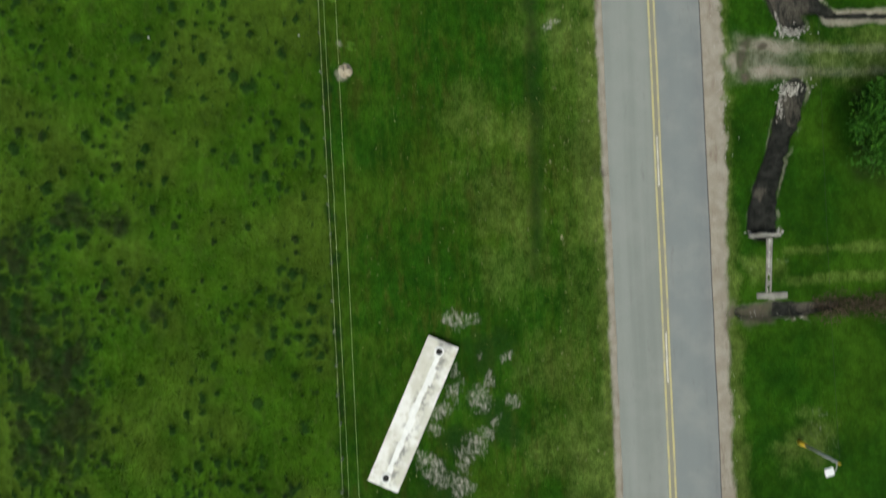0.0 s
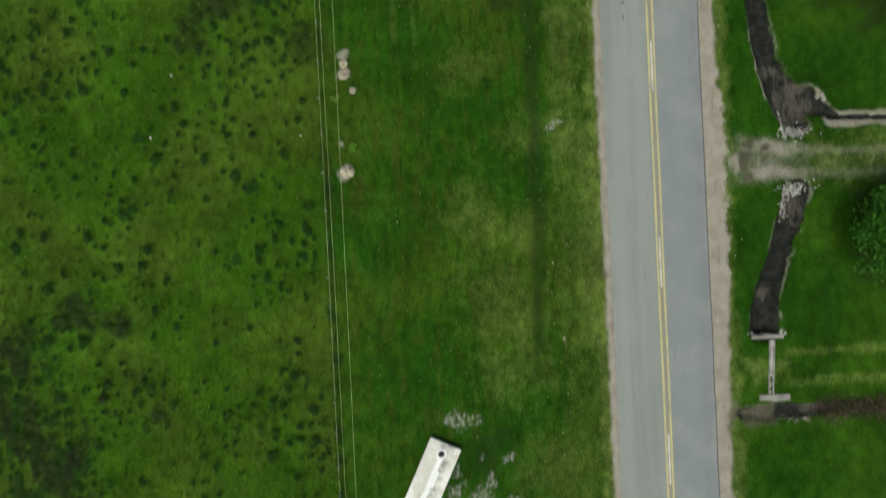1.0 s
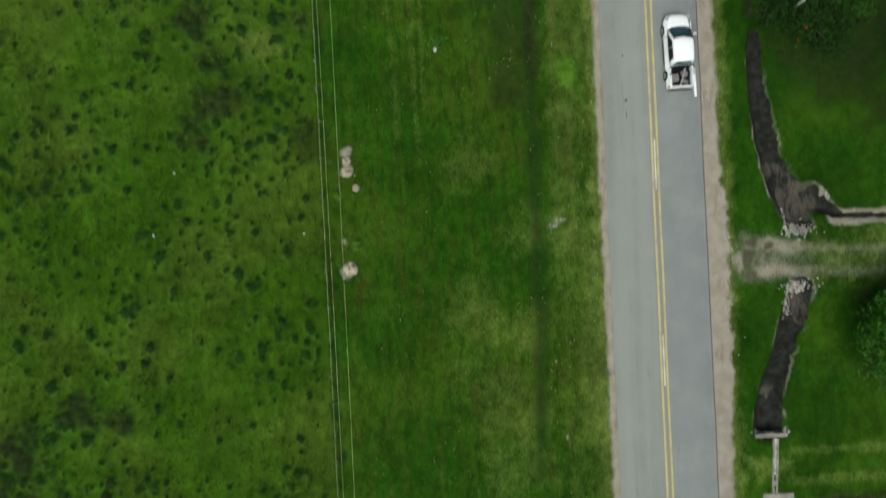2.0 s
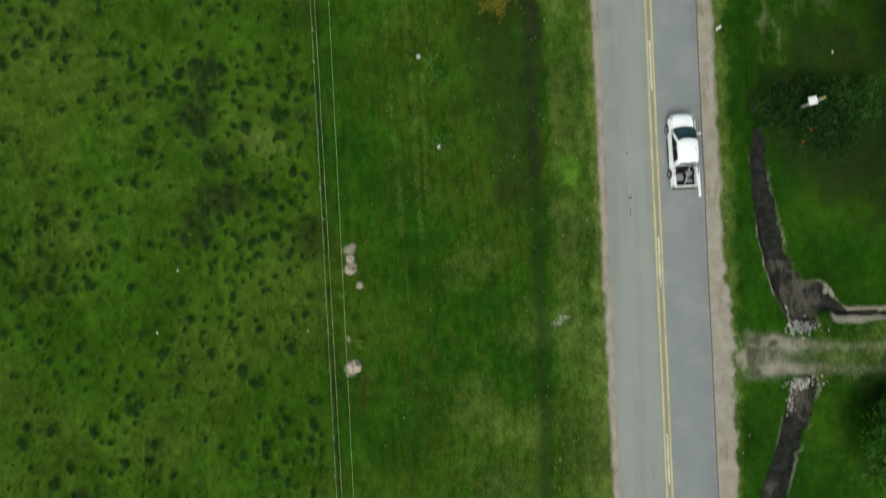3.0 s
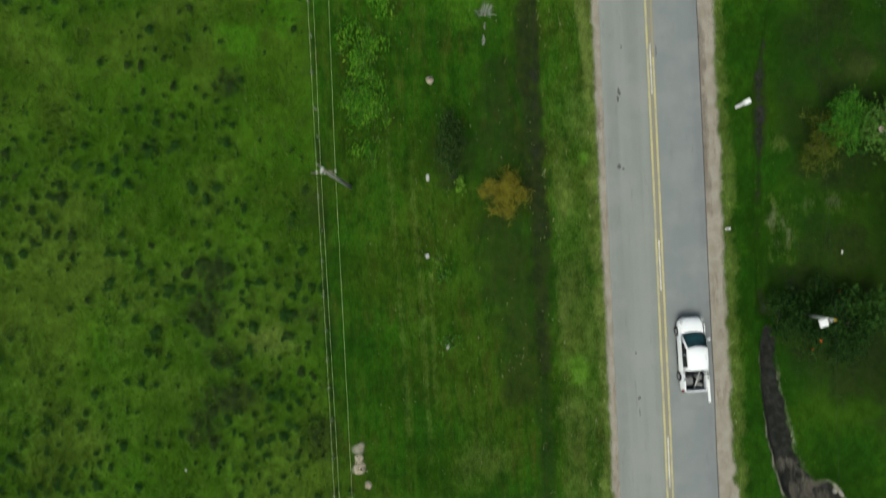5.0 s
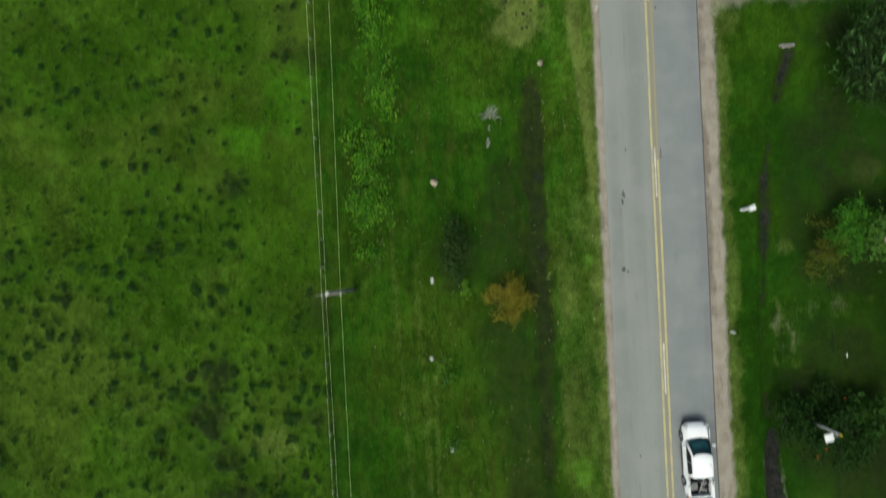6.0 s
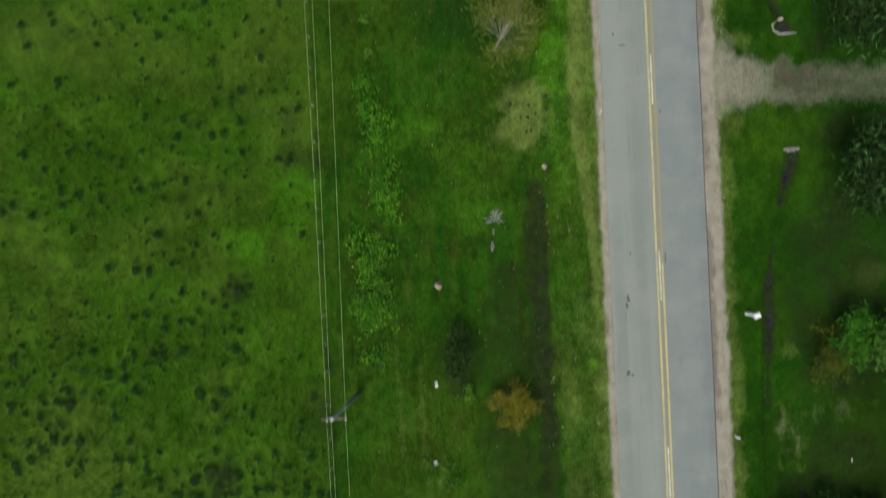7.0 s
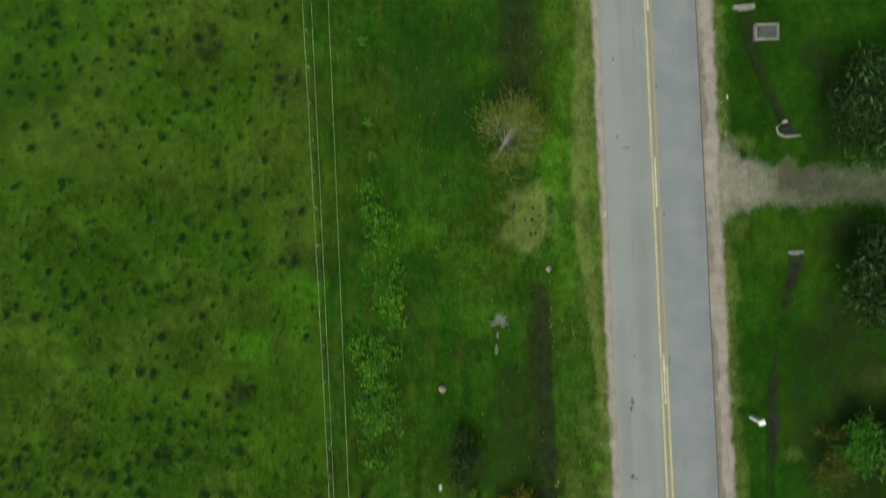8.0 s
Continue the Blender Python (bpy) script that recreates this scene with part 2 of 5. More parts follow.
LEAF_GREEN = leaf_material("bright_green_leaf", (0.015, 0.058, 0.005), (0.034, 0.115, 0.008), (0.075, 0.190, 0.017))
LEAF_FRESH = leaf_material("fresh_green_leaf", (0.020, 0.085, 0.006), (0.052, 0.165, 0.010), (0.110, 0.260, 0.024))
LEAF_MID = leaf_material("mid_green_leaf", (0.014, 0.046, 0.005), (0.025, 0.072, 0.007), (0.050, 0.120, 0.012))
LEAF_SAGE = leaf_material("sage_weed_leaf", (0.024, 0.070, 0.008), (0.050, 0.110, 0.014), (0.110, 0.180, 0.040), 0.8)
DRY_LEAF = leaf_material("withered_leaf", (0.085, 0.110, 0.035), (0.150, 0.165, 0.070), (0.300, 0.300, 0.170), 0.9)
LEAF_WEED = leaf_material("weed_leaf", (0.022, 0.095, 0.005), (0.070, 0.195, 0.009), (0.180, 0.330, 0.026), 0.9)
LEAF_OLIVE = leaf_material("olive_yellow_leaf", (0.062, 0.098, 0.010), (0.120, 0.150, 0.018), (0.210, 0.225, 0.040), 0.8)
LEAF_RUSSET = leaf_material("russet_weed_leaf", (0.034, 0.028, 0.016), (0.082, 0.062, 0.042), (0.170, 0.130, 0.095), 0.8)
LEAF_DARK = leaf_material("dark_green_leaf", (0.008, 0.026, 0.004), (0.014, 0.042, 0.005), (0.028, 0.070, 0.009), 0.85)
LEAF_GLOSS = leaf_material("glossy_olive_leaf", (0.010, 0.021, 0.005), (0.019, 0.048, 0.007), (0.120, 0.260, 0.075), 0.6)
LEAF_LIGHT = leaf_material("light_green_leaf", (0.034, 0.095, 0.012), (0.080, 0.180, 0.024), (0.190, 0.300, 0.080))
LEAF_YELLOW = leaf_material("yellow_leaf", (0.040, 0.066, 0.006), (0.082, 0.102, 0.009), (0.140, 0.150, 0.014))
LEAF_ORANGE = leaf_material("orange_yellow_leaf", (0.075, 0.085, 0.009), (0.185, 0.165, 0.015), (0.280, 0.240, 0.025))
LEAF_BROWN = leaf_material("dull_brown_green_leaf", (0.014, 0.036, 0.006), (0.025, 0.056, 0.009), (0.054, 0.094, 0.018))
LEAF_LIME = leaf_material("lime_leaf", (0.050, 0.125, 0.010), (0.088, 0.185, 0.014), (0.140, 0.240, 0.026))
LEAF_SILVER = leaf_material("silver_leaf", (0.16, 0.18, 0.15), (0.28, 0.30, 0.26), (0.42, 0.43, 0.40))
FLOWER = leaf_material("orange_flower", (0.16, 0.030, 0.008), (0.24, 0.050, 0.010), (0.32, 0.080, 0.014))
PINK = leaf_material("pale_pink_flower", (0.30, 0.22, 0.24), (0.42, 0.32, 0.34), (0.52, 0.42, 0.43))


# ---- building helpers ----
def thing(name, at, label, category, group="", kind="", turn=0.0):
    ob = new(name)
    ob.empty_display_size = 0.2
    ob.matrix_basis = pose(*at, 0, 0, turn)
    return tagged(ob, label, category, group, kind)


def link(name, me, material, parent=None, label=""):
    if material:
        me.materials.append(material)
    ob = new(name, me)
    ob.parent = parent
    if label:
        ob["label"] = label
    return ob


def part(name, bm, material, parent=None, label="", smooth=False):
    me = bpy.data.meshes.new(name)
    bmesh.ops.recalc_face_normals(bm, faces=bm.faces)
    if smooth:
        for f in bm.faces:
            f.smooth = True
    bm.to_mesh(me)
    bm.free()
    return link(name, me, material, parent, label)


def arrays(name, verts, faces, material, parent=None, label="", attrs=None, smooth=False):
    """A mesh out of numpy arrays, every face with the same number of corners."""
    me = bpy.data.meshes.new(name)
    n, k = faces.shape
    me.vertices.add(len(verts)), me.loops.add(n * k), me.polygons.add(n)
    me.vertices.foreach_set("co", np.ascontiguousarray(verts, np.float32).ravel())
    me.loops.foreach_set("vertex_index", np.ascontiguousarray(faces, np.int32).ravel())
    me.polygons.foreach_set("loop_start", np.arange(0, n * k, k, dtype=np.int32))
    me.polygons.foreach_set("loop_total", np.full(n, k, np.int32))
    me.polygons.foreach_set("use_smooth", np.full(n, smooth))
    for key, v in (attrs or {}).items():
        me.attributes.new(key, "FLOAT", "POINT").data.foreach_set("value", np.ascontiguousarray(v, np.float32))
    me.update(calc_edges=True)
    return link(name, me, material, parent, label)


def box(size, at=(0, 0, 0), bevel=0.0, turn=(0, 0, 0), bm=None, taper=1.0):
    """A box with its foot's middle at a place, with bevelled edges; taper narrows its top."""
    bm = bm or bmesh.new()
    vs = bmesh.ops.create_cube(bm, size=1)["verts"]
    for v in vs:
        k = taper if v.co.z > 0 else 1.0
        v.co = Vector((v.co.x * size[0] * k, v.co.y * size[1] * k, (v.co.z + 0.5) * size[2]))
    if bevel:
        es = list({e for v in vs for e in v.link_edges})
        vs = list({v for f in bmesh.ops.bevel(bm, geom=es, offset=bevel, segments=2, affect="EDGES", profile=0.5)["faces"] for v in f.verts} | {v for v in vs if v.is_valid})
    m = pose(*at, *turn)
    for v in vs:
        v.co = m @ v.co
    return bm


def tube(path, radii, sides=8, bm=None):
    """A closed tube along points, with a radius at each."""
    bm = bm or bmesh.new()
    path = [Vector(p) for p in path]
    rings = []
    for i, p in enumerate(path):
        d = (path[min(i + 1, len(path) - 1)] - path[max(i - 1, 0)]).normalized()
        q = d.to_track_quat("Z", "Y")
        rings.append([bm.verts.new(p + q @ Vector((radii[i] * math.cos(a), radii[i] * math.sin(a), 0))) for a in (2 * math.pi * j / sides for j in range(sides))])
    for a, b in zip(rings, rings[1:]):
        for j in range(sides):
            bm.faces.new((a[j], a[(j + 1) % sides], b[(j + 1) % sides], b[j]))
    bm.faces.new(rings[0][::-1]), bm.faces.new(rings[-1])
    return bm


def lathe(profile, sides=20, axis="Z", bm=None):
    """A turned form from (radius, height) pairs, closed at both ends."""
    bm = bm or bmesh.new()
    turn = Matrix.Rotation(radians(90), 3, "Y") if axis == "X" else Matrix.Identity(3)
    rings = [[bm.verts.new(turn @ Vector((r * math.cos(2 * math.pi * j / sides), r * math.sin(2 * math.pi * j / sides), z))) for j in range(sides)] for r, z in profile]
    for a, b in zip(rings, rings[1:]):
        for j in range(sides):
            bm.faces.new((a[j], a[(j + 1) % sides], b[(j + 1) % sides], b[j]))
    bm.faces.new(rings[0][::-1]), bm.faces.new(rings[-1])
    return bm


def loft(sections, bm=None):
    """A skin over rings of points, closed at both ends."""
    bm = bm or bmesh.new()
    rings = [[bm.verts.new(p) for p in s] for s in sections]
    n = len(rings[0])
    for a, b in zip(rings, rings[1:]):
        for j in range(n):
            bm.faces.new((a[j], a[(j + 1) % n], b[(j + 1) % n], b[j]))
    bm.faces.new(rings[0][::-1]), bm.faces.new(rings[-1])
    return bm


RNG = np.random.default_rng(7)
LATTICE = RNG.random((256, 256))


def grain(x, y, size, shift=0):
    """Smooth random values from 0 to 1 over the plan, with lumps of that size in metres."""
    u, v = np.asarray(x) / size + 17.3 * shift, np.asarray(y) / size + 9.7 * shift
    i, j = np.floor(u).astype(int), np.floor(v).astype(int)
    a, b = u - i, v - j
    a, b = a * a * (3 - 2 * a), b * b * (3 - 2 * b)
    p = lambda m, n: LATTICE[(i + m) % 256, (j + n) % 256]
    return (p(0, 0) * (1 - a) + p(1, 0) * a) * (1 - b) + (p(0, 1) * (1 - a) + p(1, 1) * a) * b


def rough_grain(x, y, size, shift=0):
    return 0.55 * grain(x, y, size, shift) + 0.3 * grain(x, y, size / 2.3, shift + 1) + 0.15 * grain(x, y, size / 5.1, shift + 2)


def step(v, lo, hi):
    t = np.clip((v - lo) / (hi - lo), 0, 1)
    return t * t * (3 - 2 * t)


def from_line(x, y, line):
    """The distance of places from a bent line of (x, y, half width) points, in half widths."""
    best = np.full(np.shape(x), 1e9)
    for (ax, ay, aw), (bx, by, bw) in zip(line, line[1:]):
        t = np.clip(((x - ax) * (bx - ax) + (y - ay) * (by - ay)) / ((bx - ax) ** 2 + (by - ay) ** 2), 0, 1)
        best = np.minimum(best, np.hypot(x - ax - t * (bx - ax), y - ay - t * (by - ay)) / (aw + t * (bw - aw)))
    return best


# ---- the lie of the land ----
DITCHES = (  # bent lines of x, y, half width; depth
    (((9.75, 10.1, 1.0), (9.1, 8.1, 0.95), (8.4, 6.0, 0.85), (7.6, 4.1, 0.8), (7.1, 2.2, 0.95), (7.1, 0.7, 1.1)), 0.55),
    (((7.3, 28.2, 0.35), (7.3, 27.2, 0.58), (7.3, 26.0, 0.66), (7.42, 23.6, 0.72), (8.0, 20.2, 0.92), (8.6, 17.9, 1.0), (9.6, 15.8, 1.15), (9.9, 14.9, 0.9)), 0.55),
    (((9.6, 16.2, 1.2), (10.8, 16.5, 1.1), (11.8, 15.9, 0.6), (12.6, 15.4, 0.25)), 0.45),
    (((12.2, 15.4, 0.3), (13.0, 15.25, 0.19), (17.0, 15.15, 0.18), (24.0, 15.3, 0.18)), 0.22),
    (((5.2, -5.0, 0.40), (6.6, -5.05, 0.62), (7.7, -4.95, 0.74), (8.8, -5.0, 0.56), (10.2, -4.9, 0.36), (12.0, -4.8, 0.2)), 0.30),
)
SHALLOW = (  # faint, half overgrown drains
    ((9.45, 54.5, 0.5), (9.0, 52.6, 0.5), (8.65, 51.4, 0.35)),
    ((8.6, 51.2, 0.12), (8.35, 50.0, 0.25), (8.0, 48.5, 0.16), (7.6, 46.4, 0.34), (7.45, 45.0, 0.45), (7.4, 42.5, 0.48), (7.2, 39.5, 0.40), (6.95, 36.0, 0.32), (6.95, 33.0, 0.32), (7.05, 29.5, 0.5)),
    ((6.8, 71.6, 0.75), (7.3, 69.0, 0.5), (8.5, 65.6, 0.3), (9.2, 64.0, 0.4)),
)
PEAT = (
    ((-8.4, 53.2, 0.6), (-8.7, 47.5, 1.05), (-8.55, 42.6, 0.9), (-8.35, 38.0, 0.85), (-8.3, 33.0, 0.75), (-8.2, 26.0, 0.5)),
    ((-8.9, 76.0, 1.3), (-9.3, 70.0, 1.9), (-9.5, 67.0, 1.5)),
)
DRIVES = (
    ((4.0, 12.4, 2.6), (5.5, 12.7, 2.0), (7.5, 12.5, 1.6), (10.5, 12.3, 1.5), (14.0, 12.1, 1.4), (30.0, 12.0, 1.4)),
    ((4.0, 60.2, 3.6), (6.0, 59.9, 2.2), (8.0, 59.6, 1.6), (11.0, 59.5, 1.45), (30.0, 59.4, 1.4)),
)
BARE = (  # x, y, radius of worn spots of soil
    (-21.4, 21.1, 0.5), (-21.45, 20.0, 0.5), (-20.87, 18.5, 0.35), (-21.5, 13.0, 0.45), (-21.7, 14.6, 0.4), (5.4, 12.3, 0.8), (6.2, 13.1, 0.7),
    (8.9, -5.8, 0.6), (9.8, -5.6, 0.5),
)
CHALK = (  # pale crumbled spots
    (-14.65, -5.0, 0.85), (-13.6, -4.6, 0.55), (-12.9, -4.5, 0.5), (-15.3, -9.7, 0.9), (-15.5, -11.0, 0.95), (-15.9, -12.3, 0.8), (-13.05, -10.0, 1.15),
    (-13.7, -9.6, 0.6), (-13.3, -13.1, 1.1), (-14.2, -14.2, 0.9), (-12.6, -12.9, 0.8), (-10.7, -10.5, 0.75), (-17.0, -14.5, 1.0), (-16.4, -15.6, 1.1), (-14.9, -16.2, 1.3),
    (-11.0, -7.4, 0.5), (-12.75, -7.5, 0.4), (-12.1, -8.8, 0.5), (-12.1, -11.9, 0.45), (-14.6, -8.4, 0.5),
    (-7.4, 15.9, 0.6), (9.9, -13.6, 1.6), (10.8, -14.8, 1.3), (10.6, -12.6, 1.0), (8.0, -1.5, 0.8), (6.3, -1.6, 0.7), (7.9, 35.6, 0.9), (8.9, 34.6, 0.9), (8.9, 36.3, 0.8), (8.0, 34.0, 0.8), (10.4, 36.9, 0.8), (12.0, 36.6, 0.6), (13.0, 37.1, 0.9), (14.3, 37.2, 0.8), (8.9, 41.2, 1.0),
)
DRY = (  # x, y, radius of straw-coloured grass
    (8.6, 41.4, 1.0), (12.0, 12.4, 2.6), (15.5, 12.4, 3.0),
    (-9.2, 57.6, 2.4), (-6.2, 23.0, 1.6), (-6.0, 15.0, 2.0), (7.2, -2.2, 1.5),
    (6.4, -1.6, 1.0), (9.5, -14.2, 2.4), (14.0, 75.0, 2.6), (14.5, 46.4, 1.2), (6.3, 62.7, 1.0), (5.6, 57.0, 1.0), (-27.4, 28.7, 2.0),
)
LUSH_AT = (
    (-25.5, 54.0, 2.2), (-26.0, 52.0, 1.8), (-28.5, 50.0, 1.6),
    (-6.8, 63.0, 1.6), (-4.9, 58.5, 0.9), (-7.2, 60.5, 1.2), (-4.7, 53.5, 0.8), (-4.8, 41.0, 0.8), (-5.8, 26.0, 1.0),
)
OLIVE = ((-12.6, 9.5, 3.2), (-11.0, 3.6, 4.2), (-10.2, -1.0, 3.6), (-9.2, 8.5, 2.8), (-7.6, -8.0, 3.4), (-7.4, -14.0, 3.6), (-8.6, 15.0, 2.6), (-13.0, 20.0, 2.5))
FRESH = ((-13.5, 56.0, 3.2), (-16.5, 57.5, 2.8), (-8.0, 62.0, 2.4), (-7.0, 57.0, 1.8), (-12.5, 52.0, 2.4))


def warp(x, y):
    """Uneven shifts of the plan, for patches with broken edges."""
    return x + 1.6 * (rough_grain(x, y, 1.7, 21) - 0.5), y + 1.6 * (rough_grain(x, y, 1.7, 25) - 0.5), 0.9 * (rough_grain(x, y, 0.9, 29) - 0.5)


def spots(x, y, places, bent=None):
    """Uneven patches with broken edges."""
    out = np.zeros(np.shape(x))
    wx, wy, ragged = bent or warp(x, y)
    for a, b, r in places:
        out = np.maximum(out, 1 - step(np.hypot(wx - a, wy - b) / r + ragged, 0.25, 1.35))
    return out


WET = ((-40.6, 4.0, 1.7), (-31.2, 33.4, 2.0), (-31.6, 30.8, 1.9), (-30.8, 28.0, 1.7), (-29.6, 25.2, 1.6), (-31.2, 24.6, 1.4), (-32.0, 23.0, 1.8), (-29.5, 47.0, 1.6), (-38.0, 3.0, 1.6), (-35.8, -3.4, 1.0), (-30.5, 71.2, 1.6))  # damp hollows
HEATH = ((-24.6, 56.0, 2.2), (-25.2, 59.0, 1.6), (-23.9, 22.0, 1.6), (-24.2, 30.5, 2.0), (-24.0, 38.0, 1.6), (-24.6, 68.0, 2.0))  # rusty stretches along the fence
MARSH = ((-45.2, 0.5, 3.0), (-44.6, -4.0, 3.8), (-44.0, -8.0, 4.2), (-43.0, -11.5, 4.2), (-41.6, -6.6, 2.4), (-41.4, -9.4, 2.4), (-41.6, 3.2, 1.3))


def tussocks(x, y):
    """How strongly clumps of coarse growth stand in the meadow: uneven clumps in jittered cells, of two sizes."""
    bent = warp(x, y)
    wet = np.maximum(np.maximum(spots(x, y, WET, bent), 0.5 * spots(x, y, HEATH, bent)), 1.3 * spots(x, y, MARSH, bent))
    many = (0.14 + 0.58 * step(rough_grain(x, y, 6.0, 11), 0.36, 0.68)) * (1 - 0.30 * step(y, 42.0, 50.0)) + 0.55 * wet
    ragged = 1.1 * (grain(x, y, 0.30, 63) - 0.5) + 0.5 * (grain(x, y, 0.13, 65) - 0.5)
    out = np.zeros(np.shape(x))
    for size, lean, small, large, share, shift in ((1.0, 1.25, 0.16, 0.23, 1.25, 0), (0.66, 0.85, 0.11, 0.11, 0.55, 89)):
        u, v = np.asarray(x) / size, np.asarray(y) / lean
        i, j = np.floor(u).astype(int), np.floor(v).astype(int)
        for di in (-1, 0, 1):
            for dj in (-1, 0, 1):
                a, b = (i + di + shift) % 256, (j + dj + 2 * shift) % 256
                cx, cy = i + di + 0.1 + 0.8 * LATTICE[a, b], j + dj + 0.1 + 0.8 * LATTICE[b, a]
                kind = LATTICE[(a + 97) % 256, (b + 31) % 256]
                r = (small + large * kind ** 1.5) * (1 - 0.22 * step(v * lean, 38.0, 48.0))
                dark = 0.56 + 0.62 * LATTICE[(a + 11) % 256, (b + 157) % 256]
                here = LATTICE[(a + 53) % 256, (b + 71) % 256] < share * many
                d = np.hypot((u - cx) * size / r, (v - cy) * lean / (1.35 * r)) + ragged
                out = np.maximum(out, here * dark * (1 - step(d, 0.42, 1.32)))
    return out


def fence_x(y):
    return -22.95 - 0.011 * y


def cover(x, y):
    """What grows or lies at a place: shares of soil, mud, peat, dry and lush grass, meadow and lawn; peat and rush also
    hold painted tree shade.
    """
    wob, bent = rough_grain(x, y, 0.9) - 0.5, warp(x, y)
    soil = step(-x, 3.2, 3.3) * (1 - step(-x, 3.50 + 0.3 * wob, 4.25 + 0.3 * wob)) * step(-x, 0, 0.1)
    wide = 4.12 + 0.20 * step(y, -12.0, -2.0) + 0.30 * step(y, -3.0, 6.0) * (1 - step(y, 14.0, 20.0)) + 0.05 * step(y, 48.0, 56.0) + (0.45 + 0.7 * step(y, 0.0, 6.0) * (1 - step(y, 17.0, 20.0))) * wob + 0.2 * (rough_grain(y, y, 9.0, 5) - 0.5)
    soil = np.maximum(soil, step(x, 3.2, 3.3) * (1 - step(x, wide - 0.35, wide + 0.55)))
    for n, line in enumerate(DRIVES):
        d = from_line(x, y, line) + (0.7 if n else 0.3) * wob
        ruts = 1 - (0.10 if n else 0.36) * (1 - step(np.abs(d), 0.1, 0.55)) * step(x, 6.5, 8.5)
        if n == 0:
            ruts = (0.62 + 0.38 * (1 - step(np.abs(d - 0.60), 0.10, 0.42)) * step(x, 6.0, 7.5)) * (1 - 0.40 * step(x, 4.7, 5.0) * (1 - step(x, 5.3, 6.1)))
        soil = np.maximum(soil, ruts * (1 - step(d, 0.35 if n else 0.5, 1.55)) * (0.55 if n else 0.66) * (1 - (0.22 if n else 0.50) * step(x, 5.2 if n else 7.5, 12.0)))
    soil = np.maximum(soil, 0.62 * spots(x, y, BARE, bent))
    mud, rim, damp = np.zeros_like(x), np.zeros_like(x), np.zeros_like(x)
    for line, _ in DITCHES:
        d = from_line(x, y, line) + 0.6 * wob
        mud = np.maximum(mud, 1 - step(d, 0.70, 1.08))
        rim = np.maximum(rim, step(d, 0.80, 0.95) * (1 - step(d, 1.02, 1.26)))
    for line, much in zip(SHALLOW, (0.62, 0.55, 0.40)):
        away = from_line(x, y, line) + 1.2 * step(rough_grain(x, y, 1.9, 83), 0.36, 0.66) * (much == 0.55) * (1 - step(y, 38.5, 41.5) * (1 - step(y, 45.5, 47.0)))
        mud = np.maximum(mud, (1 - step(away + 1.8 * wob, 0.15, 1.15)) * much)
        damp = np.maximum(damp, 0.68 * (1 - step(away + 0.9 * wob, 0.6, 1.7)))
    puddle = spots(x, y, ((8.9, 60.5, 0.9), (9.5, 59.7, 1.1), (10.2, 59.0, 0.9), (10.9, 60.2, 0.7)), bent)
    puddle = np.maximum(puddle, spots(x, y, ((6.25, 12.4, 0.8), (6.3, 11.6, 0.6), (6.4, 13.5, 0.8), (7.6, 13.3, 0.5)), bent))
    soil = np.maximum(soil, 0.62 * puddle)
    gutter = from_line(x, y, ((12.2, 15.15, 0.62), (17.0, 15.15, 0.62), (26.0, 15.3, 0.62)))
    soil = np.maximum(soil, 0.58 * (1 - step(gutter + 0.6 * wob, 0.6, 1.25)))
    fan = spots(x, y, ((4.9, -5.1, 0.9), (5.8, -5.1, 1.0), (6.6, -5.2, 0.9)), bent)
    mud = mud * (1 - 0.62 * fan)
    soil = np.maximum(soil, 0.66 * fan)
    rim = rim * (1 - step(y, 25.5, 28.0) * (1 - step(y, 31.0, 32.0)))
    soil = np.maximum(soil, rim * (0.12 + 0.16 * step(y, 15.0, 17.0) + 0.32 * step(rough_grain(x, y, 1.6, 71), 0.35, 0.65)))
    silt = spots(x, y, ((5.4, -5.2, 1.4), (6.4, -5.3, 1.2), (8.9, -5.6, 0.8), (10.2, -5.2, 0.9), (9.4, 16.6, 2.2), (10.6, 16.0, 1.3), (8.2, 19.0, 1.2), (9.5, 9.2, 1.4), (7.2, 3.0, 1.0)), bent)
    silt = np.maximum(np.maximum(silt, puddle), 0.72 * fan)
    silt = np.maximum(silt, 0.46 * step(x, 3.3, 3.4) * (1 - step(x + 0.4 * wob, 3.72, 4.0)) * step(y, 30.0, 40.0) * (0.6 + 0.6 * step(rough_grain(x, y / 2.0, 1.6, 151), 0.4, 0.65)))
    silt = np.maximum(silt, 0.52 * (1 - step(from_line(x, y, DRIVES[1]) + 0.8 * wob, 0.4, 1.4)) * step(x, 6.0, 9.0))
    mud = np.maximum(mud, 0.42 * spots(x, y, ((-3.95, 5.4, 0.9), (-3.95, 43.0, 0.8), (-3.9, 42.0, 0.7), (9.4, 31.2, 1.3), (11.0, 31.6, 1.5), (15.6, 28.4, 0.8), (16.4, 28.3, 0.8), (-14.0, 39.8, 0.8)), bent))
    # Painted shade: darkens the right-hand lawn near its trees and bushes.
    garden = step(x, 7.2, 9.5) * step(y, 18.0, 26.5) * (1 - step(y, 49.0, 53.0)) * (0.64 + 0.36 * step(rough_grain(x, y, 3.0, 41), 0.35, 0.65)) * (0.70 + 0.10 * step(x, 9.5, 11.0))
    peat_shade = np.maximum(damp, 0.70 * garden)
    for line in PEAT:
        peat_shade = np.maximum(peat_shade, 0.84 * (1 - step(from_line(x, y, line) + 1.3 * wob, 0.0, 1.9)))
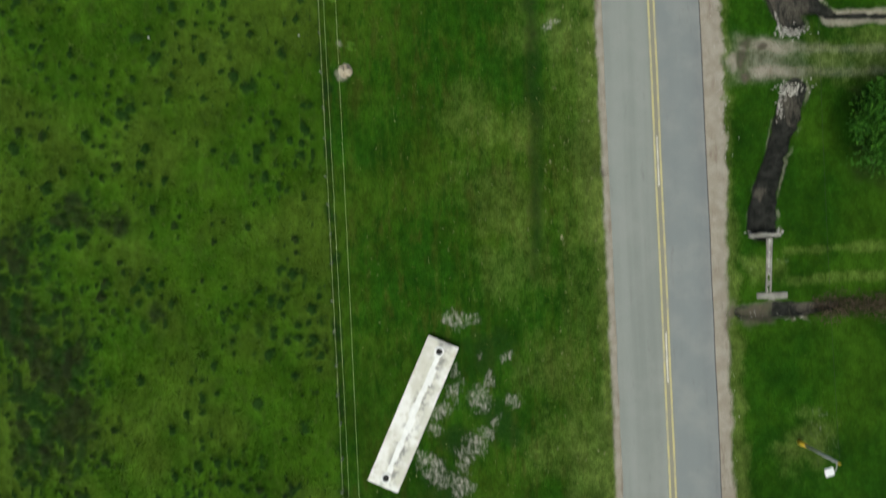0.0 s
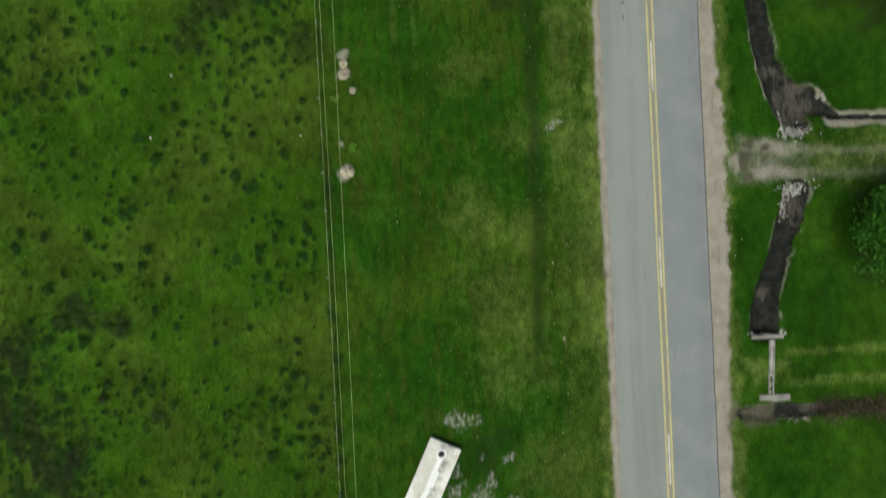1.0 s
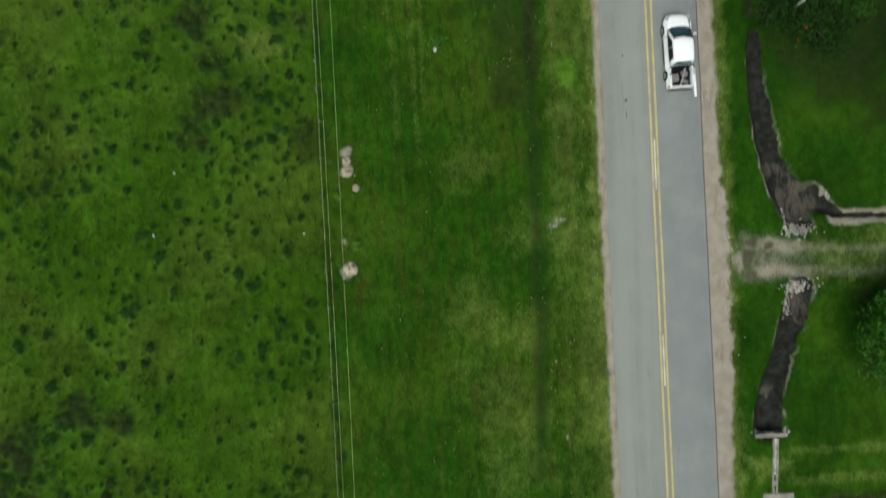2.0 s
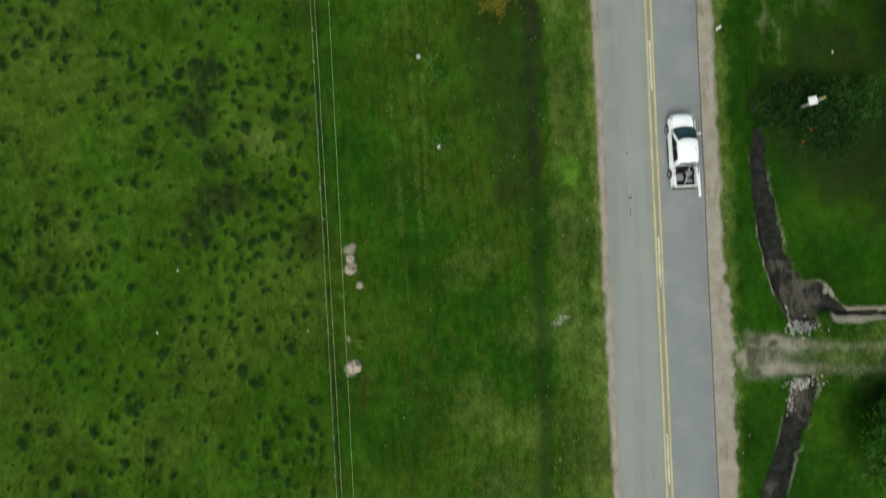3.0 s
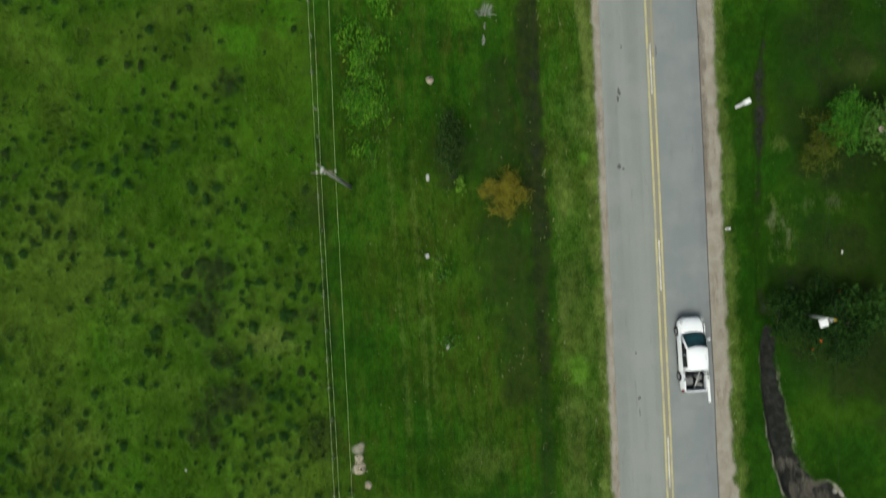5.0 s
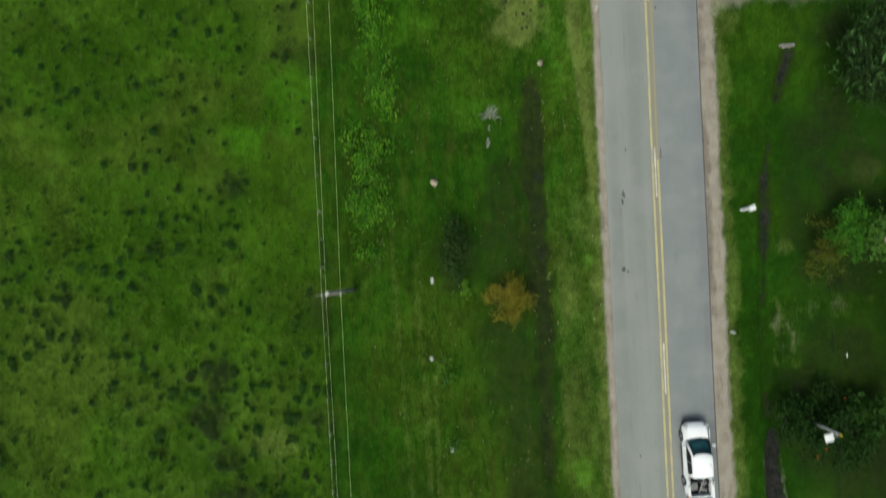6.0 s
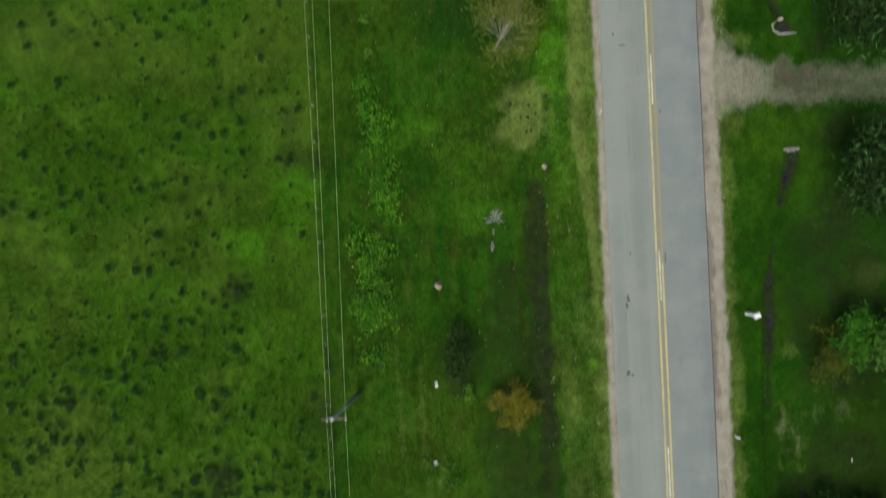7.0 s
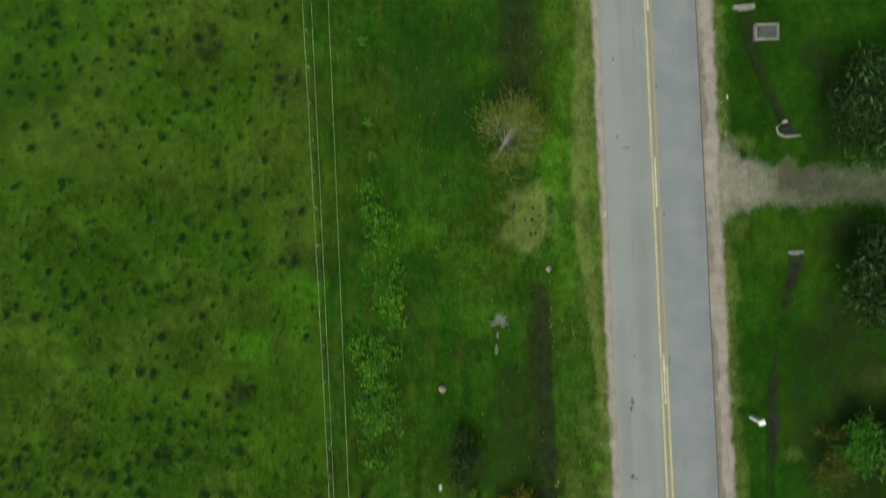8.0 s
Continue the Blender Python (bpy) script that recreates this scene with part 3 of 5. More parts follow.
    bank = from_line(x, y, ((-7.95, 52.3, 0.25), (-7.95, 49.5, 0.34), (-8.15, 43.6, 0.55), (-8.15, 40.3, 0.75), (-8.25, 37.5, 0.95), (-8.0, 33.5, 0.6), (-8.0, 29.5, 0.3)))
    peat_shade = np.maximum(peat_shade, 0.95 * (1 - step(bank + 1.5 * wob, 0.4, 1.5)) * step(y, 27.0, 37.0))
    mud = np.maximum(mud, 0.44 * (1 - step(bank + 1.6 * wob, 0.0, 1.05)) * step(y, 31.0, 37.0))
    peat_shade = np.maximum(peat_shade, 0.42 * (1 - step(from_line(x, y, ((-8.5, 28.0, 0.8), (-8.6, 8.0, 0.7), (-8.9, -2.0, 0.5))) + 0.9 * wob, 0.3, 1.3)))
    peat_shade = np.maximum(peat_shade, 0.60 * (1 - step(from_line(x, y, ((-10.4, 47.0, 1.6), (-10.6, 42.0, 3.0), (-10.4, 33.0, 3.2), (-9.8, 25.0, 2.0))) + wob, 0.2, 1.25)))
    peat_shade = np.maximum(peat_shade, 0.75 * (1 - step(np.hypot((x - 12.6) / 3.6, (y + 4.9) / 0.85) + 0.4 * wob, 0.6, 1.1)))
    # Shade of trees and bushes painted on the ground, over some dark soil.
    peat_shade = np.maximum(peat_shade, 0.66 * spots(x, y, ((9.4, 27.4, 2.0), (11.0, 26.4, 2.6), (14.2, 26.0, 3.4), (16.0, 22.5, 2.6), (12.5, 24.6, 2.0), (10.0, 31.5, 3.0), (13.2, 33.5, 3.0), (12.5, 38.6, 2.2), (14.0, 30.0, 3.0), (12.5, 45.4, 2.4), (11.5, 46.8, 1.4), (14.0, 47.0, 2.0), (10.8, 39.0, 1.6), (-14.2, 41.2, 2.2), (-14.4, 39.6, 1.0), (15.0, 5.0, 2.5), (15.0, 9.0, 2.2), (12.6, 56.4, 2.0), (12.8, 50.0, 2.4), (12.4, 67.5, 2.4), (11.8, 62.0, 1.4)), bent))
    field = step(fence_x(y) - 0.5 - x, 0.0, 0.6)
    m = field > 0
    rush = np.zeros_like(x)
    rush[m] = field[m] * tussocks(x[m], y[m])
    rush = np.where((x < -49.0) | (y < -22.0) | (y > 82.0), 0.2 * field, rush)
    rush = np.maximum(rush, field * step(y, 60.0, 66.0) * step(-x, 34.0, 40.0) * (0.14 + 0.26 * step(rough_grain(x, y, 1.3, 141), 0.42, 0.64)))
    # The lawn's painted shade goes into the rush tint too, beside the marsh.
    rush = np.maximum(rush, np.maximum(0.54 * garden, spots(x, y, MARSH, bent) * (0.22 + 0.62 * step(rough_grain(x / 0.8, y, 0.75, 131), 0.40, 0.62))))
    rush = np.maximum(rush, 0.62 * (1 - step(np.abs(x - fence_x(y) - 0.1) + 1.2 * wob, 0.05, 0.55)) * (0.45 + 0.55 * step(rough_grain(x, y, 1.6, 113), 0.44, 0.66)) * (1 - 0.5 * step(y, 40.0, 50.0)))
    rush = np.maximum(rush, 0.66 * spots(x, y, WET, bent) * step(rough_grain(x / 0.8, y, 0.8, 133), 0.44, 0.62))
    wild = np.maximum(0.66 * spots(x, y, WET, bent), spots(x, y, MARSH, bent) * (0.30 + 0.55 * step(rough_grain(x, y / 1.4, 1.0, 137), 0.42, 0.64)))
    wild = np.maximum(wild, 0.60 * rush * step(rough_grain(x, y, 3.2, 47), 0.52, 0.66))
    wild = np.maximum(wild, 0.34 * (1 - step(np.abs(x - fence_x(y) + 0.5) + 0.8 * wob, 0.2, 1.0)) * step(rough_grain(x, y, 3.0, 91), 0.35, 0.62))
    wild = np.maximum(wild, 0.60 * spots(x, y, HEATH, bent))
    peat_shade = np.maximum(peat_shade, np.maximum(field, step(-x, 21.5, 22.5)) * wild)
    dry = np.maximum(spots(x, y, DRY, bent) * 0.52, spots(x, y, ((-8.8, 58.8, 2.2), (-9.2, 57.6, 1.8)), bent) * 1.1)
    dry = np.maximum(dry, 0.40 * spots(x, y, OLIVE, bent))
    for line in (((8.6, -0.9, 0.35), (13.0, -0.8, 0.4), (18.0, -1.0, 0.4)), ((8.8, -3.0, 0.4), (13.0, -2.8, 0.45), (18.0, -2.9, 0.4))):
        dry = np.maximum(dry, 0.46 * (1 - step(from_line(x, y, line) + 1.2 * wob, 0.2, 1.6)))
    stubble = 1 - step(from_line(x, y, ((8.0, 33.2, 0.5), (7.8, 37.3, 0.5))), 0.5, 1.3)
    stubble = np.maximum(stubble, 1 - step(from_line(x, y, ((9.1, 33.0, 0.45), (8.9, 37.3, 0.55))), 0.5, 1.3))
    stubble = np.maximum(stubble, 0.8 * (1 - step(from_line(x, y, ((9.8, 36.7, 0.4), (15.5, 37.2, 0.4))), 0.5, 1.4)))
    stubble = stubble * step(rough_grain(2.4 * x, 0.7 * y, 0.8, 97), 0.30, 0.70)
    worn = spots(x, y, ((8.2, 34.2, 1.1), (8.3, 36.0, 1.2), (9.2, 35.2, 0.9), (10.6, 36.8, 0.9), (12.2, 36.9, 0.9), (8.6, 40.8, 0.9)), bent)
    dry = np.maximum(dry, np.maximum(0.44 * stubble, 0.30 * worn))
    soil = np.maximum(soil, worn * (0.13 + 0.14 * stubble))
    dry = np.maximum(dry, 0.20 * field * step(y, 16.0, 24.0) * (1 - step(y, 40.0, 50.0)) * step(rough_grain(x, y, 5.0, 101), 0.30, 0.62))
    rush, peat_shade = rush * (1 - 0.6 * np.maximum(stubble, worn)), peat_shade * (1 - 0.6 * np.maximum(stubble, worn))
    strip = step(-x, 4.0, 4.4) * (1 - step(-x, 6.6, 8.0))
    dry = np.maximum(dry, 0.68 * step(-x, 3.4, 3.6) * (1 - step(-x, 4.3 + wob, 5.0 + wob)))
    dry = np.maximum(dry, strip * (0.17 + 0.15 * (1 - step(y, 30, 50)) + 0.26 * (1 - 0.4 * step(y, 40, 52)) * step(rough_grain(x, y / 2.2, 3.2, 4), 0.40, 0.75)))
    curve = from_line(x, y, ((-4.3, 76.0, 0.8), (-4.5, 70.0, 0.85), (-5.0, 64.5, 0.8), (-5.25, 61.0, 0.72), (-5.2, 56.6, 0.62), (-4.7, 51.0, 0.5), (-4.3, 46.0, 0.42)))
    dry = np.maximum(dry, (1 - step(curve + 0.5 * wob, 0.4, 1.35)) * 0.86)
    dry = np.maximum(dry, step(x, 3.8, 4.0) * (1 - step(x, 4.8 + wob, 5.9 + wob)) * 0.58)
    lush = np.maximum(np.maximum(spots(x, y, LUSH_AT, bent) * 0.92, 0.42 * spots(x, y, FRESH, bent)), strip * 0.45 * step(y, 46.0, 54.0))
    rush = np.maximum(rush, 0.44 * (1 - step(from_line(x, y, ((-8.35, 30.0, 0.5), (-8.3, 20.0, 0.62), (-8.25, 8.0, 0.70), (-8.6, 0.0, 0.5))) + 0.8 * wob, 0.3, 1.5)))
    for line in (((-16.4, 20.0, 0.2), (-16.6, 30.0, 0.25), (-17.0, 42.0, 0.2)), ((-17.9, 22.0, 0.2), (-18.2, 34.0, 0.22), (-18.6, 46.0, 0.2)), ((-15.9, 24.0, 0.15), (-15.9, 33.0, 0.2))):
        dry = np.maximum(dry, 0.34 * (1 - step(from_line(x, y, line) + 1.2 * wob, 0.3, 1.8)))
    # Painted shade round the right-hand trees; the other spots are darker verge grass.
    rush = np.maximum(rush, 0.42 * spots(x, y, ((12.2, 55.4, 2.6), (12.4, 62.2, 2.0), (11.2, 63.6, 1.6), (11.5, 68.5, 2.2), (12.4, 50.5, 2.4), (-13.5, 65.5, 4.2), (-10.8, 66.5, 2.6), (-15.5, 69.0, 4.0), (-9.8, 60.9, 1.4)), bent))
    rush = np.maximum(rush, 0.50 * spots(x, y, ((-12.4, -7.0, 2.2), (-14.6, -13.0, 1.6), (-12.2, -11.2, 1.6), (-15.8, -16.0, 2.0), (-11.2, -12.5, 1.6)), bent))
    meadow = step(fence_x(y) + 0.8 * wob - x, -0.4, 0.5)
    lawn = step(x, 4.0, 5.0)
    chalk = spots(x, y, CHALK, bent) * np.where(x > 0, np.where(y > 30, 0.14, 0.30), 0.82)
    return dict(rush=rush, silt=silt, soil=soil, chalk=chalk, mud=mud, peat_shade=peat_shade, dry=dry, lush=lush, meadow=meadow, lawn=lawn)


def height(x, y):
    """The ground's height: nearly level, with ditches, and lowered under the road."""
    z = 0.10 * (rough_grain(x, y, 6.0, 8) - 0.5) * step(np.abs(x), 4.0, 7.0)
    z = z + 0.10 * (rough_grain(x, y, 0.9, 6) - 0.5) * step(np.abs(x), 4.4, 6.0) * (0.5 + step(fence_x(y) - x, -1, 1))
    cut = np.zeros(np.shape(x))
    for line, depth in DITCHES:
        cut = np.maximum(cut, depth * (1 - step(from_line(x, y, line), 0.45, 1.15)))
    z = z - cut
    for line in SHALLOW:
        z = z - 0.12 * (1 - step(from_line(x, y, line), 0.4, 1.3))
    for line in PEAT:
        z = z - 0.18 * (1 - step(from_line(x, y, line), 0.3, 1.6))
    return np.where(np.abs(x) < 3.35, -0.10, z)


def reach(lo, hi, d):
    """Even steps over the near land, and ever wider ones out to the horizon."""
    mid = np.arange(lo, hi + d / 2, d)
    far = np.cumsum(1.5 ** np.arange(1, 20)) * d
    return np.concatenate([lo - far[::-1], mid, hi + far])


def build_ground():
    xs, ys = reach(-48.0, 21.0, 0.2), reach(-22.0, 82.0, 0.15)
    xs = np.sort(np.concatenate([xs, np.arange(3.9, 17.0, 0.2)]))
    x, y = np.meshgrid(xs, ys)
    x, y = x.ravel(), y.ravel()
    w, h = len(xs), len(ys)
    i = (np.arange(h - 1)[:, None] * w + np.arange(w - 1)).ravel()
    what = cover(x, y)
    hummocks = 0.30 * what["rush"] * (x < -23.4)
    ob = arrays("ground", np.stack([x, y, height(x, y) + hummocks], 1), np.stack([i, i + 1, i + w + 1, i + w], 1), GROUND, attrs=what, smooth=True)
    return tagged(ob, "green grassland with bare soil shoulders and muddy ditches", "ground", kind="structure")


build_ground()


# ---- the road ----
def build_road():
    """A cambered asphalt carriageway with ragged edges, and the painted lines on it."""
    ys = np.concatenate([np.arange(-600, -30, 10.0), np.arange(-30, 90, 0.25), np.arange(90, 900, 10.0)])
    cols = np.array([-1.0, -0.985, -0.6, -0.2, 0.0, 0.2, 0.6, 0.985, 1.0])
    left = 3.45 + 0.10 * (rough_grain(ys, ys * 0, 2.2, 3) - 0.5)
    right = 3.42 + 0.12 * (rough_grain(ys, ys * 0, 2.6, 7) - 0.5)
    half = np.where(cols[None, :] < 0, left[:, None], right[:, None])
    x = cols[None, :] * half
    z = 0.075 - 0.045 * np.abs(cols[None, :]) + 0 * x
    z[:, [0, -1]] = -0.06
    n = len(cols)
    v = np.stack([x, np.broadcast_to(ys[:, None], x.shape), z], -1).reshape(-1, 3)
    i = (np.arange(len(ys) - 1)[:, None] * n + np.arange(n - 1)).ravel()
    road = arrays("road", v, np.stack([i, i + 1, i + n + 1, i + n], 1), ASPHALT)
    tagged(road, "worn grey asphalt two-lane road with yellow centre lines", "road", kind="structure")

    def stripe(name, x0, width, y0, y1, material, label, wob=0.012):
        k = max(2, int((y1 - y0) / 0.5))
        yy = np.linspace(y0, y1, k + 1)
        xx = x0 + wob * 2 * (grain(yy, yy * 0, 3.0, int(x0 * 50) % 9) - 0.5)
        zz = 0.0795 - 0.045 * np.abs(xx) / 3.45
        v = np.concatenate([np.stack([xx - width / 2, yy, zz], 1), np.stack([xx + width / 2, yy, zz], 1)])
        j = np.arange(k)
        return arrays(name, v, np.stack([j, j + k + 1, j + k + 2, j + 1], 1), material, road, label)

    stripe("centre_line", -0.19, 0.14, -200, 300, YELLOW, "faded yellow centre line")
    stripe("centre_line", 0.19, 0.14, -200, 47.5, YELLOW, "faded yellow centre line")
    stripe("centre_line", 0.19, 0.14, 47.5, 300, OLD_YELLOW, "yellow centre line worn almost away")
    for k in range(-3, 10):
        top = 7.45 + 13.65 * k
        stripe("dash", 0.0, 0.11, top - 3.45, top, WHITE_LINE, "worn white dash")
    rng = random.Random(12)
    for x, y, rx, ry in STAINS:
        bm = bmesh.new()
        ring = [(x + rx * k * math.cos(a), y + ry * k * math.sin(a)) for a, k in ((j * 0.524, rng.uniform(0.55, 1.2)) for j in range(12))]
        f = bm.faces.new([bm.verts.new((a, b, 0.0785 - 0.045 * abs(a) / 3.45)) for a, b in ring])
        part("tar_spot", bm, TAR_SPOT, road, "dark stain on the asphalt")
    stripe("edge_seam", 3.36, 0.07, -60, 120, TAR, "dark tar edge", 0.03)
    return road


STAINS = (
    (-1.83, 23.9, 0.13, 0.13), (-1.83, 22.9, 0.05, 0.30), (-1.92, 27.0, 0.06, 0.12), (-2.30, 45.2, 0.12, 0.32), (-2.40, 44.7, 0.09, 0.25), (-2.50, 40.0, 0.17, 0.22), (-2.22, 39.85, 0.12, 0.10),
    (-2.55, 69.0, 0.08, 0.13), (0.33, 67.0, 0.10, 0.13), (-2.52, 63.57, 0.06, 0.14), (0.48, 58.1, 0.08, 0.15), (-1.93, 62.8, 0.30, 0.04), (-2.0, 48.3, 0.04, 0.14), (0.40, 47.9, 0.05, 0.40),
)
build_road()


# ---- grass ----
def blades(name, x, y, length, width, count, lean, material, label, category, attrs=True, along=0.0):
    """Tufts of blades at places of the plan: each a fan of narrow triangles."""
    n = len(x)
    z = height(x, y)
    a = RNG.uniform(0, 2 * np.pi, (n, count))
    a = a - along * 0.5 * np.sin(2 * (a - np.pi / 2)) * np.sign(along)
    l = length[:, None] * RNG.uniform(0.6, 1.15, (n, count))
    s = lean[0] + (lean[1] - lean[0]) * RNG.random((n, count))
    r0 = 0.25 * length[:, None] * RNG.random((n, count))
    bx, by = x[:, None] + r0 * np.cos(a), y[:, None] + r0 * np.sin(a)
    tx, ty = bx + l * np.sin(s) * np.cos(a), by + l * np.sin(s) * np.sin(a)
    w = width[:, None] * RNG.uniform(0.6, 1.2, (n, count)) / 2
    px, py = -np.sin(a) * w, np.cos(a) * w
    zz = np.broadcast_to(z[:, None], a.shape) - 0.02
    v = np.stack([np.stack([bx - px, by - py, zz], -1), np.stack([bx + px, by + py, zz], -1), np.stack([tx, ty, zz + l * np.cos(s)], -1)], 2).reshape(-1, 3)
    f = np.arange(len(v)).reshape(-1, 3)
    extra = {k: np.repeat(c, count * 3) for k, c in cover(x, y).items()} if attrs else None
    return tagged(arrays(name, v, f, material, attrs=extra), label, category, kind="stuff")


def scatter(x0, x1, y0, y1, n, keep):
    x, y = RNG.uniform(x0, x1, n), RNG.uniform(y0, y1, n)
    k = keep(x, y)
    return x[k], y[k]


def grows(x, y):
    c = cover(x, y)
    return (np.maximum(np.maximum(c["soil"], c["mud"]), c["peat_shade"] * 0.8) < 0.25 + 0.5 * RNG.random(len(x))) & (np.abs(x) > 3.7)


def build_grass():
    x, y = scatter(-48.5, -22.5, -21, 80, 68000, lambda x, y: grows(x, y) & (x < fence_x(y) + 0.3))
    blades("meadow_grass", x, y, 0.16 + 0.20 * grain(x, y, 3.0, 2) * RNG.random(len(x)), np.full(len(x), 0.045), 5, (0.3, 1.25), BLADE, "rough green meadow grass in uneven tufts", "grass", along=0.6)
    x, y = scatter(-23.6, -3.8, -21, 80, 62000, lambda x, y: grows(x, y) & (x > fence_x(y) - 0.2))
    blades("verge_grass", x, y, 0.09 + 0.13 * grain(x, y, 2.2, 5) * RNG.random(len(x)), np.full(len(x), 0.035), 5, (0.3, 1.25), BLADE, "short green roadside grass with dry streaks", "grass")
    x, y = scatter(4.2, 20.5, -21, 80, 50000, grows)
    blades("lawn_grass", x, y, 0.07 + 0.08 * RNG.random(len(x)), np.full(len(x), 0.032), 5, (0.3, 1.25), BLADE, "dense dark green mown lawn grass", "grass")
    # dark rush clumps of the meadow, thicker in the wet hollows
    def clumps(x, y):
        return (x < fence_x(y) - 0.6) & (RNG.random(len(x)) < 0.010 + 0.70 * tussocks(x, y) + 0.62 * spots(x, y, MARSH) * step(rough_grain(x / 0.8, y, 0.75, 131), 0.36, 0.60))

    x, y = scatter(-48.5, -23, -21, 80, 50000, clumps)
    s = 0.14 + 0.22 * RNG.random(len(x)) ** 1.5
    blades("rush_clumps", x, y, s + 0.12, s * 0.17, 14, (0.05, 0.95), RUSH, "dark green rush clumps scattered through the meadow", "rushes", attrs=False, along=0.9)
    # About half the clumps get a pale tuft up-left, imitating a lit side.
    px, py = x - 0.22 + 0.16 * RNG.normal(size=len(x)), y + 0.26 + 0.18 * RNG.normal(size=len(x))
    pick = RNG.random(len(x)) < 0.55
    px, py = px[pick], py[pick]
    x, y = scatter(-48.5, -23, -21, 80, 3600, lambda x, y: x < fence_x(y) - 0.3)
    x, y = np.concatenate([x, px]), np.concatenate([y, py])
    s = 0.16 + 0.18 * RNG.random(len(x))
    blades("pale_tufts", x, y, s, s * 0.2, 10, (0.5, 1.3), PALE_TUFT, "light green grass tufts in the meadow, many placed as the clumps' lit side", "grass", attrs=False, along=0.8)
    x, y = scatter(-23, -4, -21, 80, 2600, lambda x, y: grows(x, y) & (RNG.random(len(x)) < 0.15 + 0.7 * step(x, -9.0, -6.0) + 0.4 * step(grain(x, y, 4.0, 14), 0.5, 0.8)))
    blades("dry_tufts", x, y, 0.10 + 0.12 * RNG.random(len(x)), np.full(len(x), 0.045), 5, (0.7, 1.4), DRY_TUFT, "straw-coloured dry grass tufts and fallen leaves on the verge", "grass", attrs=False)
    x, y = scatter(4.6, 20, -21, 80, 700, grows)
    blades("lawn_weeds", x, y, 0.08 + 0.10 * RNG.random(len(x)), np.full(len(x), 0.05), 5, (0.8, 1.4), PALE_TUFT, "small light weeds dotted over the lawn", "weeds", attrs=False)


build_grass()


# ---- plants ----
def leaf_quads(c, d, up, length, width):
    """Folded leaf quads at places c, pointing along d."""
    side = np.cross(d, up)
    side /= np.linalg.norm(side, axis=1, keepdims=True) + 1e-9
    nrm = np.cross(side, d)
    l, w = length[:, None], width[:, None]
    v = np.stack([c - d * l / 2, c + side * w / 2 + nrm * w * 0.2, c + d * l / 2, c - side * w / 2 + nrm * w * 0.2], 1)
    return v.reshape(-1, 3), np.arange(len(c) * 4).reshape(-1, 4)


def unit(n, rng):
    v = rng.normal(size=(n, 3))
    return v / np.linalg.norm(v, axis=1, keepdims=True)


def upright(n, rng):
    """Directions that mostly follow the sweep of the wind along the road."""
    v = rng.normal(size=(n, 3)) * np.array((0.5, 1.0, 0.35))
    return v / np.linalg.norm(v, axis=1, keepdims=True)


def crown_leaves(rng, heart, radii, clumps, per, leaf, spread=0.32, hollow=0.55, droop=0.0):
    """Leaves in clumps over an uneven, gappy ellipsoid shell."""
    u = unit(clumps, rng)
    u[:, 2] = np.abs(u[:, 2]) * 1.0 - 0.25 * rng.random(clumps)
    r = hollow + (1.05 - hollow) * rng.random(clumps) ** 0.6
    r *= 0.82 + 0.36 * rng.random(clumps)
    c = np.array(heart) + u * r[:, None] * np.array(radii)
    size = np.mean(radii) * spread * (0.6 + 0.8 * rng.random(clumps))
    p = np.repeat(c, per, 0) + rng.normal(size=(clumps * per, 3)) * np.repeat(size, per)[:, None] * 0.55 * np.array((1, 1, 0.6))
    p[:, 2] = np.maximum(p[:, 2], 0.06)
    d = unit(len(p), rng) + 0.6 * np.repeat(u, per, 0) * np.array((1, 1, 0.3)) - np.array((0, 0, droop))
    d /= np.linalg.norm(d, axis=1, keepdims=True)
    up = unit(len(p), rng) * 0.6 + np.array((0, 0, 1.0))
    l = leaf[0] * (0.6 + 0.8 * rng.random(len(p)))
    return leaf_quads(p, d, up, l, l * leaf[1])


def limbs(rng, high, spread, count, thick, base=0.0):
    """A tapered trunk that parts into crooked limbs; returns the mesh code's bmesh."""
    bm = tube([(0, 0, -0.1), (0.03, 0.02, high * 0.2), (0.0, 0.05, high * 0.45)], [thick * 1.25, thick, thick * 0.8], 8)
    for k in range(count):
        a = 2 * math.pi * (k + rng.random() * 0.7) / count
        s, h = spread * (0.6 + 0.4 * rng.random()), high * (0.65 + 0.35 * rng.random())
        z0 = high * (0.25 + 0.2 * rng.random())
        mid = (0.42 * s * math.cos(a), 0.42 * s * math.sin(a), z0 + 0.55 * (h - z0))
        tip = (s * math.cos(a + 0.3), s * math.sin(a + 0.3), h)
        tube([(0, 0.03, z0), mid, tip], [thick * 0.55, thick * 0.38, thick * 0.10], 6, bm)
        for q in range(2):
            b = a + rng.uniform(-1, 1)
            e = (mid[0] + 0.45 * s * math.cos(b), mid[1] + 0.45 * s * math.sin(b), mid[2] + 0.3 * (h - z0) * rng.uniform(0.3, 1.2))
            tube([mid, ((mid[0] + e[0]) / 2, (mid[1] + e[1]) / 2, (mid[2] + e[2]) / 2 + 0.05), e], [thick * 0.26, thick * 0.17, thick * 0.06], 5, bm)
    return bm


